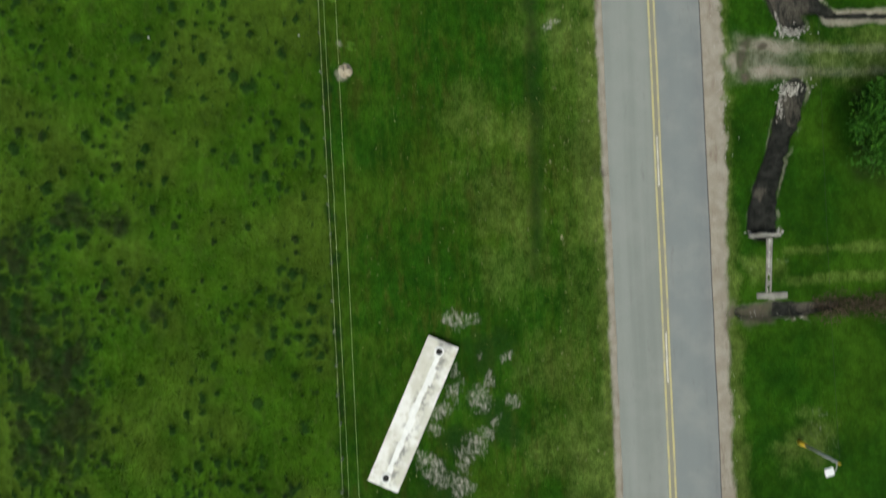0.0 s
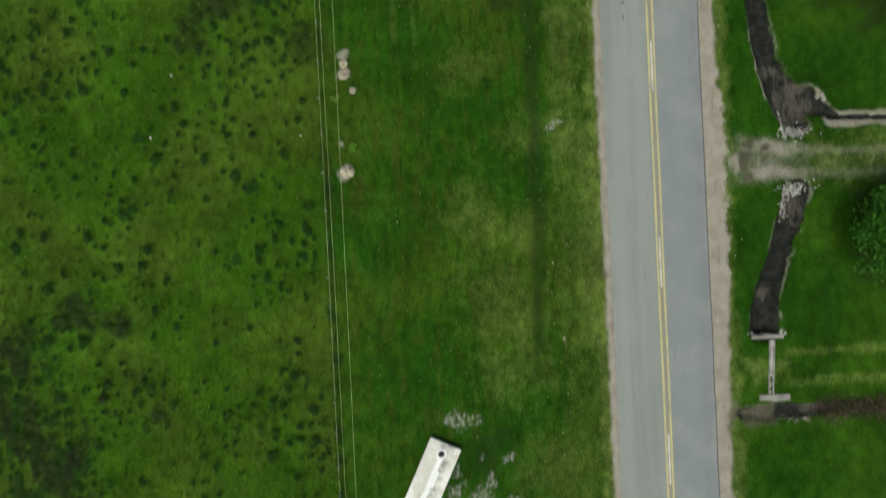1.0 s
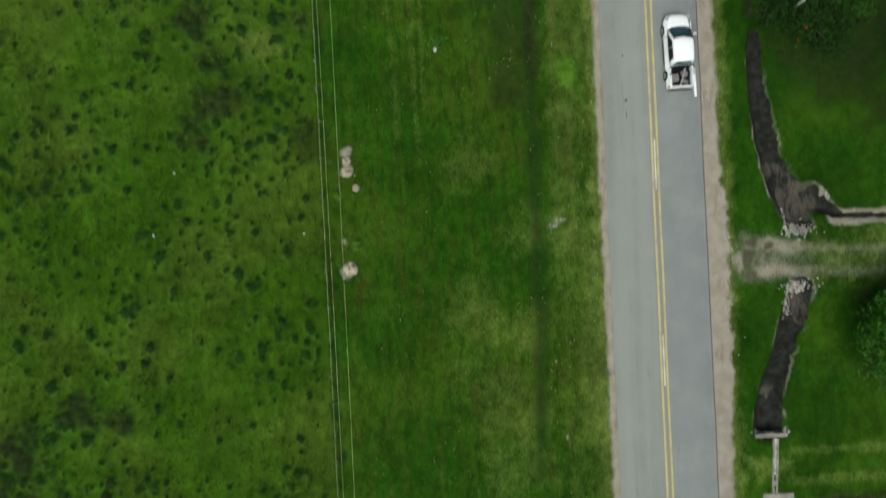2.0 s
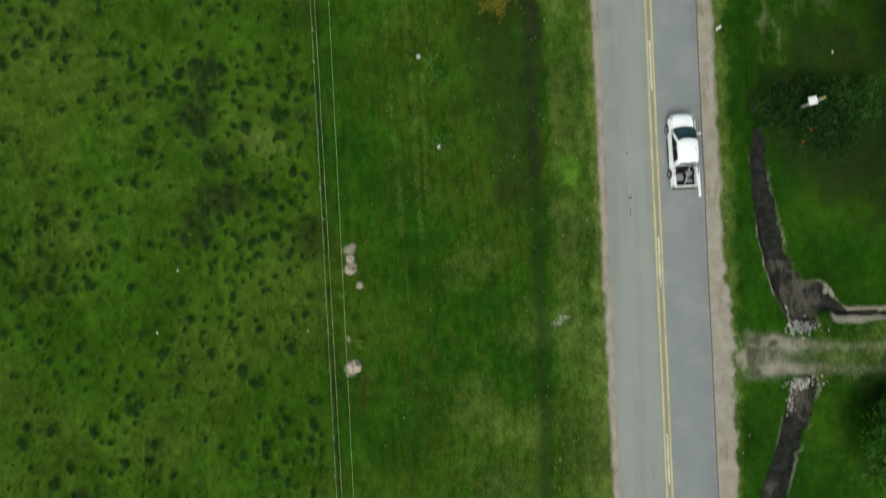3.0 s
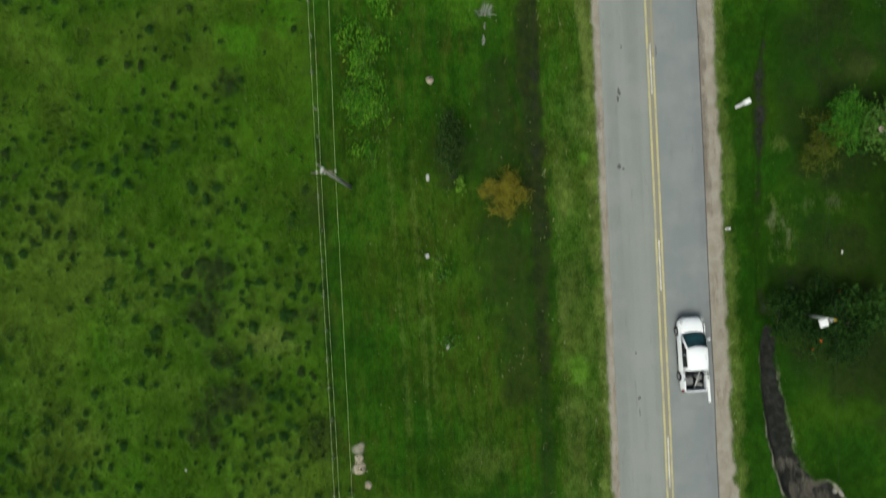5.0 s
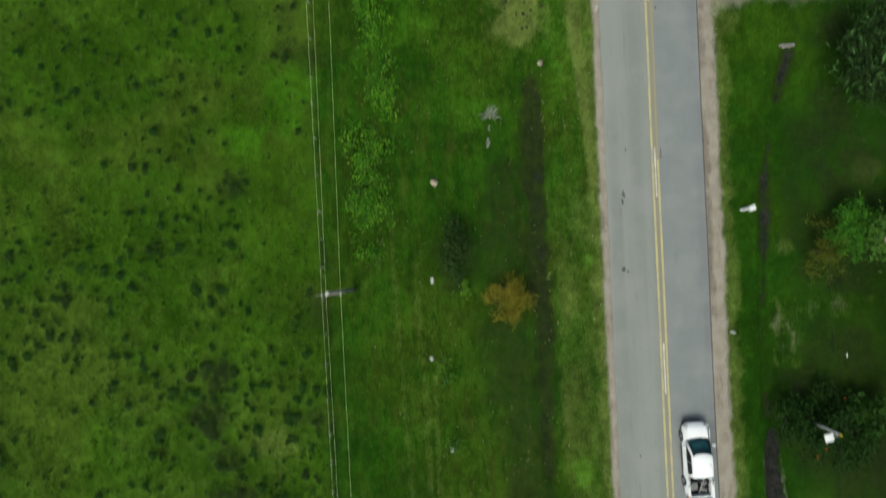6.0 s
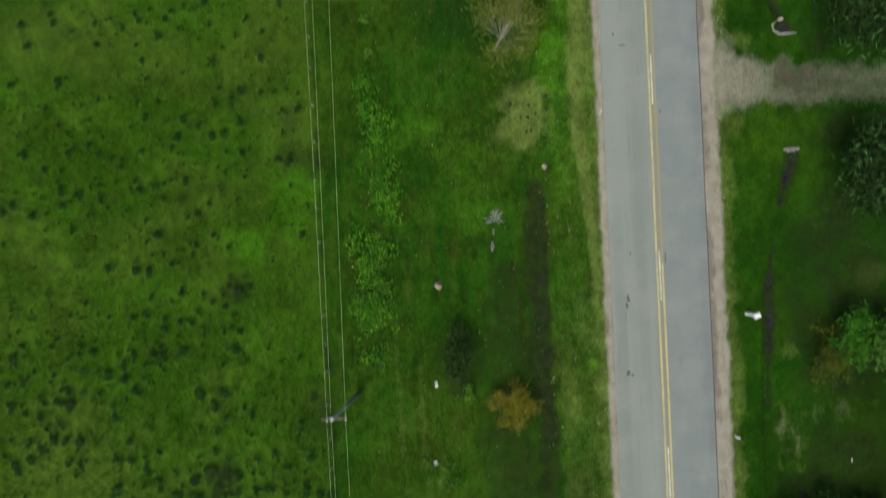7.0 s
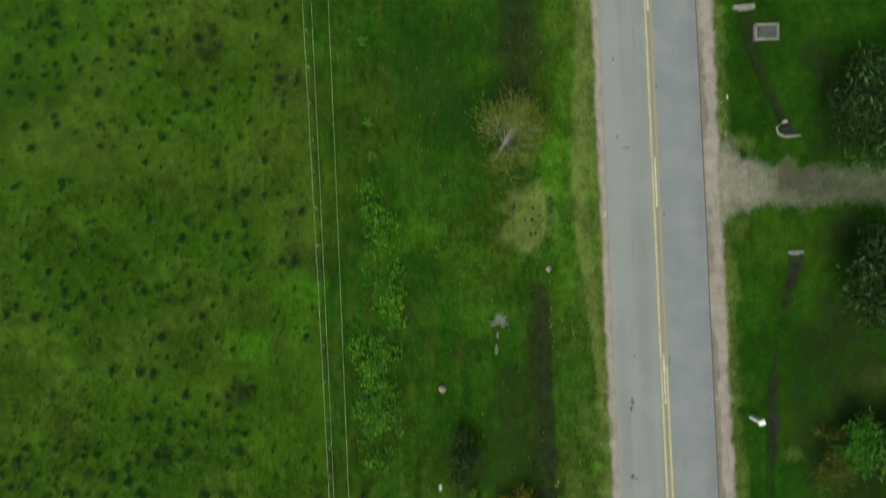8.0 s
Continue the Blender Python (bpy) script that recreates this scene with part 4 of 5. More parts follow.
def tree(name, at, radii, mid, leaf_mat, label, seed, clumps=70, per=45, leaf=(0.2, 0.4), bark=None, hollow=0.5, spread=0.32, category="tree", droop=0.1, thick=None):
    """A tree or bush: trunk with limbs, and a crown of many small leaves."""
    rng = np.random.default_rng(seed)
    ob = thing(name, (*at, float(height(np.array([at[0]]), np.array([at[1]]))[0])), label, category)
    part("trunk", limbs(rng, mid + radii[2] * 0.5, min(radii[:2]) * 0.8, 6, thick or 0.045 * mid + 0.005), bark or BARK, ob, smooth=True)
    v, f = crown_leaves(rng, (0, 0, mid), radii, clumps, per, leaf, spread, hollow, droop)
    arrays("crown", v, f, leaf_mat, ob)
    return ob


def flowers(ob, mat, name, count, radii, mid, size, seed, label):
    """Blossoms of six petals, each a part of its bush."""
    rng = np.random.default_rng(seed)
    u = unit(count, rng)
    u[:, 2] = np.abs(u[:, 2])
    for p in np.array((0, 0, mid)) + u * np.array(radii) * (0.9 + 0.2 * rng.random((count, 1))):
        bm = bmesh.new()
        hub = bm.verts.new(p)
        for k in range(6):
            a, b = 1.047 * k, 1.047 * k + 0.8
            bm.faces.new((hub, bm.verts.new(p + size * np.array((math.cos(a), math.sin(a), 0.3))), bm.verts.new(p + size * np.array((math.cos(b), math.sin(b), 0.25)))))
        part(name, bm, mat, ob, label)


def bare_tree(at, seed):
    """A leaning, half-bare tree: a fan of thin pale branches with sparse yellow-green leaves."""
    rng = np.random.default_rng(seed)
    ob = thing("bare_tree", (*at, 0.0), "half-bare leaning tree with pale branches and yellow-green twigs", "tree")
    fork = np.array((0.30, 0.42, 0.85))
    part("trunk", tube([(0, 0, -0.1), (0.05, 0.12, 0.40), tuple(fork)], [0.12, 0.10, 0.075], 8), PALE_BARK, ob, smooth=True)
    tips, ways = [], []
    for k in range(34):
        if k < 14:
            a, l, thick = radians(rng.normal(62, 14)), rng.uniform(1.6, 3.1), 0.015 + 0.022 * (k < 3)
        elif k < 22:
            a, l, thick = radians(rng.normal(125, 26)), rng.uniform(1.4, 2.5), 0.010
        else:
            a, l, thick = radians(rng.uniform(-130, 40)), rng.uniform(1.0, 2.6), 0.008
        bend = rng.normal() * 0.25
        mid = fork + np.array((0.5 * l * math.cos(a), 0.5 * l * math.sin(a), 0.45 + 0.3 * rng.random()))
        end = fork + np.array((l * math.cos(a + bend), l * math.sin(a + bend), 0.5 + 0.8 * rng.random()))
        bm = tube([tuple(fork - 0.15 * rng.random() * fork), tuple(mid), tuple(end)], [thick, thick * 0.6, 0.004], 6)
        for q in range(8):
            s = 0.3 + 0.7 * rng.random()
            p = mid + (end - mid) * (2 * s - 1) if s > 0.5 else fork + (mid - fork) * 2 * s
            b = a + rng.uniform(-0.9, 0.9)
            e = p + np.array((math.cos(b), math.sin(b), 0.3)) * rng.uniform(0.3, 0.8)
            tube([tuple(p), tuple((p + e) / 2 + 0.02), tuple(e)], [0.005, 0.004, 0.002], 4, bm)
            tips.append(e), ways.append(b)
        part("branch", bm, PALE_BARK, ob, "pale crooked branch")
    tips = np.array(tips)
    n = 12
    p = np.repeat(tips, n, 0) + rng.normal(size=(len(tips) * n, 3)) * 0.30
    turn = np.repeat(ways, n) * 0.5 + 0.5 * math.pi / 2
    d = np.stack([np.cos(turn), np.sin(turn), np.full(len(p), 0.2)], 1) + 0.35 * unit(len(p), rng)
    v, f = leaf_quads(p, d / np.linalg.norm(d, axis=1, keepdims=True), unit(len(p), rng) * 0.5 + np.array((0, 0, 1.0)), 0.16 + 0.22 * rng.random(len(p)), 0.022 + 0.026 * rng.random(len(p)))
    arrays("crown", v, f, LEAF_OLIVE, ob)


def fan_plant(at, seed):
    """A dry plant: a short stump and a fan of long, narrow, split leaves."""
    rng = np.random.default_rng(seed)
    ob = thing("silver_plant", (*at, 0.0), "dry silvery plant with a fan of narrow leaves", "plant")
    part("stump", tube([(0, -0.05, -0.05), (0.0, 0.02, 0.16)], [0.06, 0.04], 7), PALE_BARK, ob, smooth=True)
    for a in np.linspace(radians(-35), radians(200), 15) + rng.normal(size=15) * 0.08:
        l = rng.uniform(0.5, 1.0)
        d = np.array((math.cos(a), math.sin(a), 0.25)) / 1.03
        c = np.repeat((d * l * 0.5)[None], 3, 0) + np.array((0, 0, 0.15)) + rng.normal(size=(3, 3)) * 0.03
        v, f = leaf_quads(c, np.repeat(d[None], 3, 0) + rng.normal(size=(3, 3)) * 0.08, np.tile((0.1, 0.1, 1.0), (3, 1)), np.array((l, l * 0.8, l * 0.7)), np.full(3, 0.035))
        arrays("leaf", v, f, LEAF_SILVER, ob)


def build_plants():
    # beyond the right shoulder
    tree("tree", (15.6, 7.0), (3.0, 3.1, 1.5), 2.6, LEAF_GREEN, "broad garden tree with bright green leaves on the lawn", 1, 150, 85, (0.28, 0.40))
    t = tree("flowering_bush", (10.6, 28.9), (2.9, 2.6, 1.2), 1.2, LEAF_DARK, "wide dark green bush with a few orange flowers by the ditch", 2, 34, 95, (0.27, 0.5), category="bush", hollow=0.2, spread=0.36)
    tree("leafy_bush", (13.0, 29.6), (1.4, 1.9, 0.9), 1.3, LEAF_MID, "mid green leafy bush crowding a darker one", 52, 20, 60, (0.34, 0.40), category="bush", hollow=0.15, spread=0.34)
    tree("leafy_bush", (7.9, 29.3), (1.4, 2.1, 0.8), 0.8, LEAF_DARK, "low dark green bush at the drain's edge", 53, 26, 34, (0.22, 0.45), category="bush", hollow=0.15)
    tree("leafy_bush", (11.8, 26.9), (1.6, 0.9, 0.7), 0.8, LEAF_DARK, "low dark green bush spreading over the lawn", 54, 26, 34, (0.24, 0.45), category="bush", hollow=0.15)
    flowers(t, FLOWER, "flower", 3, (2.2, 2.0, 1.1), 1.3, 0.10, 5, "small orange blossoms")
    tree("yellow_bush", (10.7, 40.6), (1.3, 2.1, 0.9), 1.0, LEAF_YELLOW, "yellowing bush with feathery leaves beside a green one", 4, 40, 40, (0.36, 0.10), category="bush", hollow=0.15, spread=0.28)
    tree("green_bush", (12.4, 42.2), (1.7, 1.9, 1.0), 1.4, LEAF_FRESH, "bright green bush with narrow leaves", 5, 46, 50, (0.34, 0.22), category="bush", hollow=0.2, spread=0.28)
    t = tree("light_green_tree", (15.2, 41.4), (2.2, 1.9, 1.2), 2.2, LEAF_LIGHT, "light green small tree with pale forked branches", 6, 60, 36, (0.34, 0.32), bark=PALE_BARK)
    flowers(t, PINK, "flower", 14, (1.8, 1.5, 1.1), 2.6, 0.2, 7, "pale pink blossoms")
    tree("tree", (14.1, 52.9), (3.0, 3.4, 1.7), 2.7, LEAF_GLOSS, "olive green tree with glossy upright leaves", 8, 110, 60, (0.52, 0.17), hollow=0.3)
    tree("tree", (14.0, 64.3), (3.0, 3.6, 1.7), 2.7, LEAF_GLOSS, "olive green tree with glossy upright leaves by the dirt drive", 9, 110, 60, (0.52, 0.17), hollow=0.3)
    # Two trees out of view, added only to shade the lawn's right side.
    tree("tree", (19.8, 22.5), (4.6, 5.0, 2.6), 7.2, LEAF_DARK, "unseen dark green tree added to shade the lawn's edge", 10, 180, 60, (0.46, 0.45))
    tree("tree", (19.4, 33.5), (5.2, 6.0, 2.8), 7.4, LEAF_DARK, "unseen dark green tree added to shade the ground by the flowering bush", 11, 200, 60, (0.46, 0.45))
    # on the verge
    tree("orange_bush", (-10.85, 38.5), (1.5, 1.45, 0.9), 0.9, LEAF_ORANGE, "feathery orange-yellow bush on the grass verge", 12, 40, 44, (0.52, 0.07), category="bush", hollow=0.05, spread=0.30)
    tree("dull_bush", (-14.3, 42.0), (0.82, 2.0, 0.9), 1.1, LEAF_BROWN, "dull brown-green upright bush on the grass verge", 13, 60, 46, (0.2, 0.4), category="bush", hollow=0.2)
    tree("lime_plant", (-13.6, 39.2), (0.35, 0.65, 0.25), 0.35, LEAF_LIME, "lime green broad-leaved plant beside the bushes", 14, 16, 14, (0.24, 0.5), category="plant", hollow=0.2, thick=0.03)
    bare_tree((-10.75, 62.9), 15)
    fan_plant((-11.35, 51.0), 16)
    for x, y in ((-11.45, 50.25), (-11.5, 49.3), (-11.55, 49.0)):
        tree("dry_stalk", (x, y), (0.12, 0.22, 0.1), 0.15, LEAF_SILVER, "dry pale stalk with a few withered leaves", int(60 + y * 7), 5, 5, (0.14, 0.4), category="plant", hollow=0.1, thick=0.015)
    for k, (x, y, r) in enumerate(((-15.2, 34.1, 0.7), (-14.85, 28.3, 0.95), (-15.0, 33.0, 0.65), (-19.9, 71.0, 0.35), (-19.75, 65.3, 0.35), (-19.6, 62.9, 0.35), (-21.0, 14.6, 0.4), (-22.1, 18.0, 0.3))):
        mat = LEAF_FRESH if k in (1, 2) else LEAF_LIME
        tree("weed", (x, y), (r, r, 0.25), 0.25, mat, "leafy weed clump in the grass" if mat is LEAF_FRESH else "yellow-flowering weed clump in the grass", 20 + k, 14, 10, (0.16, 0.45), category="weed", hollow=0.1, thick=0.02)
    # the weedy strip beside the fence
    rng = np.random.default_rng(40)
    line = ((-19.6, 60.5, 0.9), (-19.0, 56.5, 1.1), (-19.3, 53.0, 1.5), (-19.9, 49.0, 1.7), (-20.1, 45.0, 1.5), (-20.2, 41.5, 0.9))
    m = 4400
    x, y = rng.uniform(-22.0, -17.0, m), rng.uniform(39, 63, m)
    k = (from_line(x, y, line) < 0.2 + 1.0 * rng.random(m)) & (rough_grain(x, y, 1.2, 33) + 0.22 * rng.random(m) > 0.65)
    x, y = x[k], y[k]
    n, per = len(x), 8
    p = np.stack([np.repeat(x, per), np.repeat(y, per), np.zeros(n * per)], 1) + rng.normal(size=(n * per, 3)) * np.array((0.24, 0.30, 0.0))
    p[:, 2] = 0.08 + 0.45 * rng.random(n * per)
    v, f = leaf_quads(p, upright(n * per, rng), np.tile((0.2, 0.1, 1.0), (n * per, 1)), 0.15 + 0.30 * rng.random(n * per) ** 1.5, 0.06 + 0.08 * rng.random(n * per))
    cut = int(n * 0.78) * per
    tagged(arrays("tall_weeds", v[: cut * 4], f[:cut], LEAF_WEED), "leafy green weeds in a strip along the fence", "weeds", kind="stuff")
    m = 1500
    x3, y3 = rng.uniform(-20.5, -4.2, m), rng.uniform(-20.0, 76.0, m)
    k3 = rough_grain(x3, y3, 2.4, 51) + 0.3 * rng.random(m) - 0.12 * (x3 < -8.0) > 0.58
    p3 = np.stack([x3[k3], y3[k3], np.full(k3.sum(), 0.14)], 1)
    d3 = np.stack([0.35 * rng.normal(size=len(p3)), np.ones(len(p3)), 0.2 * rng.normal(size=len(p3))], 1)
    big = 1.0 + 1.1 * (p3[:, 0] > -8.0) * rng.random(len(p3))
    v3, f3 = leaf_quads(p3, d3 / np.linalg.norm(d3, axis=1, keepdims=True), np.tile((0.1, 0.1, 1.0), (len(p3), 1)), (0.08 + 0.16 * rng.random(len(p3)) ** 2) * big, (0.04 + 0.07 * rng.random(len(p3))) * big)
    tagged(arrays("dry_leaves", v3, f3, DRY_LEAF), "pale withered leaves strewn on the verge grass", "leaves", kind="stuff")
    m = 260
    x2, y2 = rng.uniform(10.2, 16.5, m), -4.85 + rng.normal(size=m) * 0.42
    p2 = np.stack([np.repeat(x2, 10), np.repeat(y2, 10), 0.05 + 0.4 * rng.random(m * 10)], 1) + rng.normal(size=(m * 10, 3)) * np.array((0.15, 0.15, 0.0))
    v2, f2 = leaf_quads(p2, unit(m * 10, rng), np.tile((0.2, 0.1, 1.0), (m * 10, 1)), 0.10 + 0.12 * rng.random(m * 10), 0.03 + 0.05 * rng.random(m * 10))
    tagged(arrays("russet_weeds", v2, f2, LEAF_RUSSET), "withered russet weeds along the cross drain", "weeds", kind="stuff")
    tagged(arrays("dull_weeds", v[cut * 4 :], f[: n * per - cut], LEAF_SAGE), "dull olive weeds in a strip along the fence", "weeds", kind="stuff")


build_plants()


# ---- the concrete tank ----
def build_tank():
    """A low concrete tank with a sealed seam along its lid and two access rings."""
    ob = thing("concrete_tank", (-17.72, -11.02, 0.0), "pale concrete tank lid with white seam and two round openings", "tank", turn=-25.3)
    long, wide = 10.85, 2.28
    part("tank_wall", box((wide - 0.10, long - 0.10, 0.42), (0, 0, -0.12), 0.03), CONCRETE, ob)
    part("lid", box((wide, long, 0.12), (0, 0, 0.304), 0.025), PALE_CONCRETE, ob, "pale stained concrete lid")
    bm = bmesh.new()
    rng = random.Random(3)
    y = -4.35
    while y < 4.3:
        l, w = rng.uniform(0.35, 0.95), rng.uniform(0.26, 0.52)
        box((w, l * 1.04, 0.022 + 0.006 * rng.random()), (0.02 + rng.uniform(-0.08, 0.08), y + l / 2, 0.4255), 0.009, (0, 0, rng.uniform(-6, 6)), bm)
        y += l
    part("seam", bm, SEALANT, ob, "ragged white sealant seam")
    for s in (-1, 1):
        ring = part("access_ring", lathe([(0.36, 0.0), (0.36, 0.05), (0.33, 0.07), (0.25, 0.07), (0.23, 0.05), (0.23, 0.0)], 24), SEALANT, ob, "white ring round a dark opening")
        ring.location = (-0.02, s * 4.72 - 0.05, 0.4255)
        hole = part("opening", lathe([(0.215, 0.0), (0.215, 0.012), (0.20, 0.016)], 20), HOLE, ob, "dark round opening")
        hole.location = (-0.02, s * 4.72 - 0.05, 0.45)


build_tank()


# ---- power line ----
def power_pole(at, lean, turn=0.0):
    """A grey timber pole with a cross-arm, brace and three insulators."""
    ob = thing("power_pole", at, "weathered grey timber power pole with a cross-arm", "utility pole", "power line poles")
    top = (lean[0], lean[1], 7.05)
    pole = part("pole", tube([(0, 0, -0.2), (lean[0] / 2, lean[1] / 2, 3.5), top], [0.14, 0.115, 0.09], 12), WOOD, ob, smooth=True)
    part("cap", lathe([(0.112, 0), (0.112, 0.03), (0.03, 0.07)], 12), STEEL, pole).location = top
    arm = part("cross_arm", box((1.50, 0.075, 0.10), (lean[0], lean[1] - 0.12, 6.60), 0.012, (0, 0, turn)), BARK, ob)
    part("brace", tube([(lean[0] - 0.5, lean[1] - 0.1, 6.60), (lean[0] * 0.9, lean[1] * 0.9 - 0.1, 6.10)], [0.022, 0.022], 6), STEEL, ob)
    for x in INSULATORS:
        part("insulator", lathe([(0.03, 0.0), (0.03, 0.05), (0.065, 0.07), (0.05, 0.11), (0.065, 0.13), (0.035, 0.18)], 12), STEEL, arm, "grey glazed insulator").location = (lean[0] + x, lean[1] - 0.12, 6.732)
    return ob


INSULATORS = (-0.36, -0.11, 0.73)
WIRES = (((-21.41, -30.0), (-22.05, 39.5), (-23.15, 110.0)), ((-21.02, -30.0), (-21.80, 39.5), (-22.30, 110.0)), ((-20.53, -30.0), (-20.96, 39.5), (-21.08, 110.0)))
power_pole((-21.24, 39.39, 0.0), (-0.45, 0.25), 2.0)
power_pole((-21.1, -30.0, 0.0), (-0.3, 0.0))
power_pole((-22.0, 110.0, 0.0), (-0.3, 0.0))
for line in WIRES:
    bm = bmesh.new()
    for (ax, ay), (bx, by) in zip(line, line[1:]):
        pts = []
        for k in range(25):
            s = k / 24
            pts.append((ax + s * (bx - ax), ay + s * (by - ay), 6.89 - 4 * 0.45 * s * (1 - s)))
        tube(pts, [0.0046] * 25, 5, bm)
    tagged(part("power_cable", bm, CABLE, None), "thin pale overhead power cable between the poles", "cable", "overhead cables")


# ---- fence ----
def build_fence():
    """Thin old posts with three wires, along the meadow's edge."""
    ob = thing("wire_fence", (0, 0, 0), "old wire fence with thin grey posts at the meadow's edge", "fence")
    rng = random.Random(5)
    posts, y = [], -24.0
    while y < 86:
        posts.append((fence_x(y) + rng.uniform(-0.06, 0.06), y))
        y += rng.uniform(1.9, 2.7)
    shapes = [box((0.075, 0.08, 0.66), (0, 0, -0.1), 0.008, (rng.uniform(-4, 4), rng.uniform(-5, 5), rng.uniform(0, 40))) for _ in range(3)]
    meshes = []
    for bm in shapes:
        me = bpy.data.meshes.new("post")
        bm.to_mesh(me)
        bm.free()
        me.materials.append(WOOD)
        meshes.append(me)
    for k, (x, y) in enumerate(posts):
        p = new("post", meshes[k % 3])
        p.parent, p.location = ob, (x, y, 0)
    for z in (0.18, 0.32, 0.46):
        part("wire", tube([(x + 0.04, y, z) for x, y in posts[::3]], [0.0014] * len(posts[::3]), 4), RUST, ob)


build_fence()


# ---- street lamps ----
def garden_lamp(at, to, label):
    """A steel lamp post with a yellow foot and a white lamp box on a short bent arm."""
    ob = thing("lamp_post", (*at, 0.0), label, "lamp", "garden lamp posts")
    pole = part("pole", tube([(0, 0, 0.75), (0, 0, 4.0)], [0.10, 0.08], 12), STEEL, ob, smooth=True)
    part("foot", tube([(0, 0, -0.1), (0, 0, 0.76)], [0.165, 0.155], 12), YELLOW_PAINT, ob, "yellow painted foot", True)
    part("cap", lathe([(0.075, 0.0), (0.08, 0.12), (0.03, 0.2)], 12), YELLOW_PAINT, pole, "yellow cap").location = (0, 0, 4.0)
    x, y = to
    part("arm", tube([(0, 0, 3.88), (x * 0.2, y * 0.75, 3.95), (x * 0.55, y, 3.98), (x, y, 3.98)], [0.035] * 4, 8), STEEL, ob, smooth=True)
    head = part("lamp_head", box((0.58, 0.50, 0.10), (x, y, 3.98), 0.03, (0, 6, 12)), WHITE_PAINT, ob, "white lamp box")
    part("lens", box((0.42, 0.36, 0.02), (x, y, 3.955), 0.005, (0, 6, 12)), LAMP_CLEAR, head)


garden_lamp((8.88, -14.15), (-0.62, -0.52), "grey lamp post with yellow foot and white lamp box")
garden_lamp((9.25, 29.3), (-0.70, -0.15), "grey lamp post rising out of the dark bush")
garden_lamp((9.0, 84.0), (-0.70, -0.15), "grey lamp post far along the lawn")
for a, b in (((8.88, -14.15), (9.25, 29.3)), ((9.25, 29.3), (9.0, 84.0))):
    pts = [(a[0] + k / 20 * (b[0] - a[0]), a[1] + k / 20 * (b[1] - a[1]), 4.12 - 1.6 * k / 20 * (1 - k / 20)) for k in range(21)]
    tagged(part("lamp_cable", tube(pts, [0.007] * 21, 5), BLACK_TRIM), "thin black cable strung between the lamp posts", "cable", "lamp cables")


# ---- the pickup truck ----
def pickup(at, turn):
    """A white double-cab pickup, nose to +y."""
    ob = thing("pickup_truck", at, "white double-cab pickup truck with a loaded open bed", "truck", turn=turn)

    def ring(y, w, lo, hi, crown=0.05, edge=0.10):
        half = [(w - 0.05, lo), (w, lo + 0.10), (w - 0.02, lo + 0.24), (w - 0.09, hi - 0.22), (w - 0.17, hi - 0.05), (w * 0.72, hi + crown * 0.6), (w * 0.35, hi + crown)]
        half = [(x, min(z, hi + crown)) if z > lo + 0.05 else (x, z) for x, z in half]
        return [(x, y, max(z, lo)) for x, z in half] + [(-x, y, max(z, lo)) for x, z in half[::-1]]

    body = [ring(y, w, lo, hi, c) for y, w, lo, hi, c in (
        (2.64, 0.42, 0.47, 0.72, 0.0), (2.62, 0.58, 0.43, 0.76, 0.015), (2.56, 0.70, 0.40, 0.80, 0.02), (2.46, 0.79, 0.38, 0.85, 0.03), (2.30, 0.86, 0.36, 0.91, 0.04), (2.1, 0.90, 0.35, 0.955, 0.045),
        (1.85, 0.92, 0.35, 0.99, 0.05), (1.5, 0.925, 0.35, 1.03, 0.05), (0.9, 0.92, 0.33, 1.05, 0.0), (0.0, 0.915, 0.33, 1.06, 0.0), (-1.13, 0.92, 0.33, 1.06, 0.0))]
    part("body", loft(body), CAR_WHITE, ob, smooth=True)
    part("bonnet", loft([[(s * 0.66 * k, y, z + c) for s, c in ((-1, 0), (-0.5, 0.035), (0, 0.045), (0.5, 0.035), (1, 0), (1, -0.06), (-1, -0.06))] for y, z, k in ((2.44, 0.895, 0.80), (2.38, 0.93, 0.92), (2.2, 0.985, 1.0), (1.9, 1.035, 1.05), (1.62, 1.07, 1.08))]), CAR_WHITE, ob)

    # the cab: rings with a bowed front
    def cab_ring(z, w, y0, y1, bow, back):
        pts = [(w * u, y0 + bow * (1 - u * u)) for u in (-0.92, -0.6, -0.2, 0.2, 0.6, 0.92)]
        pts += [(w, y0 - 0.16), (w * 1.02, (y0 + y1) / 2), (w * 0.98, y1 + 0.15), (w * 0.9, y1), (0.0, y1 - back), (-w * 0.9, y1), (-w * 0.98, y1 + 0.15), (-w * 1.02, (y0 + y1) / 2), (-w, y0 - 0.16)]
        return [(x, y, z) for x, y in pts]

    part("cab", loft([cab_ring(1.03, 0.86, 1.48, -1.10, 0.27, 0.02), cab_ring(1.35, 0.78, 1.00, -1.05, 0.23, 0.02), cab_ring(1.66, 0.70, 0.54, -0.99, 0.16, 0.02), cab_ring(1.74, 0.65, 0.42, -0.95, 0.11, 0.02), cab_ring(1.775, 0.56, 0.30, -0.88, 0.08, 0.01)]), CAR_WHITE, ob, smooth=True)

    def skin(name, rows, label, material=None):
        """A thin bent pane through rows of points."""
        bm = bmesh.new()
        g = [[bm.verts.new(p) for p in r] for r in rows]
        for r, q in zip(g, g[1:]):
            for j in range(len(r) - 1):
                bm.faces.new((r[j], r[j + 1], q[j + 1], q[j]))
        bmesh.ops.solidify(bm, geom=bm.faces[:], thickness=0.008)
        return part(name, bm, material or GLASS, ob, label, True)

    us = (-0.93, -0.6, -0.2, 0.2, 0.6, 0.93)
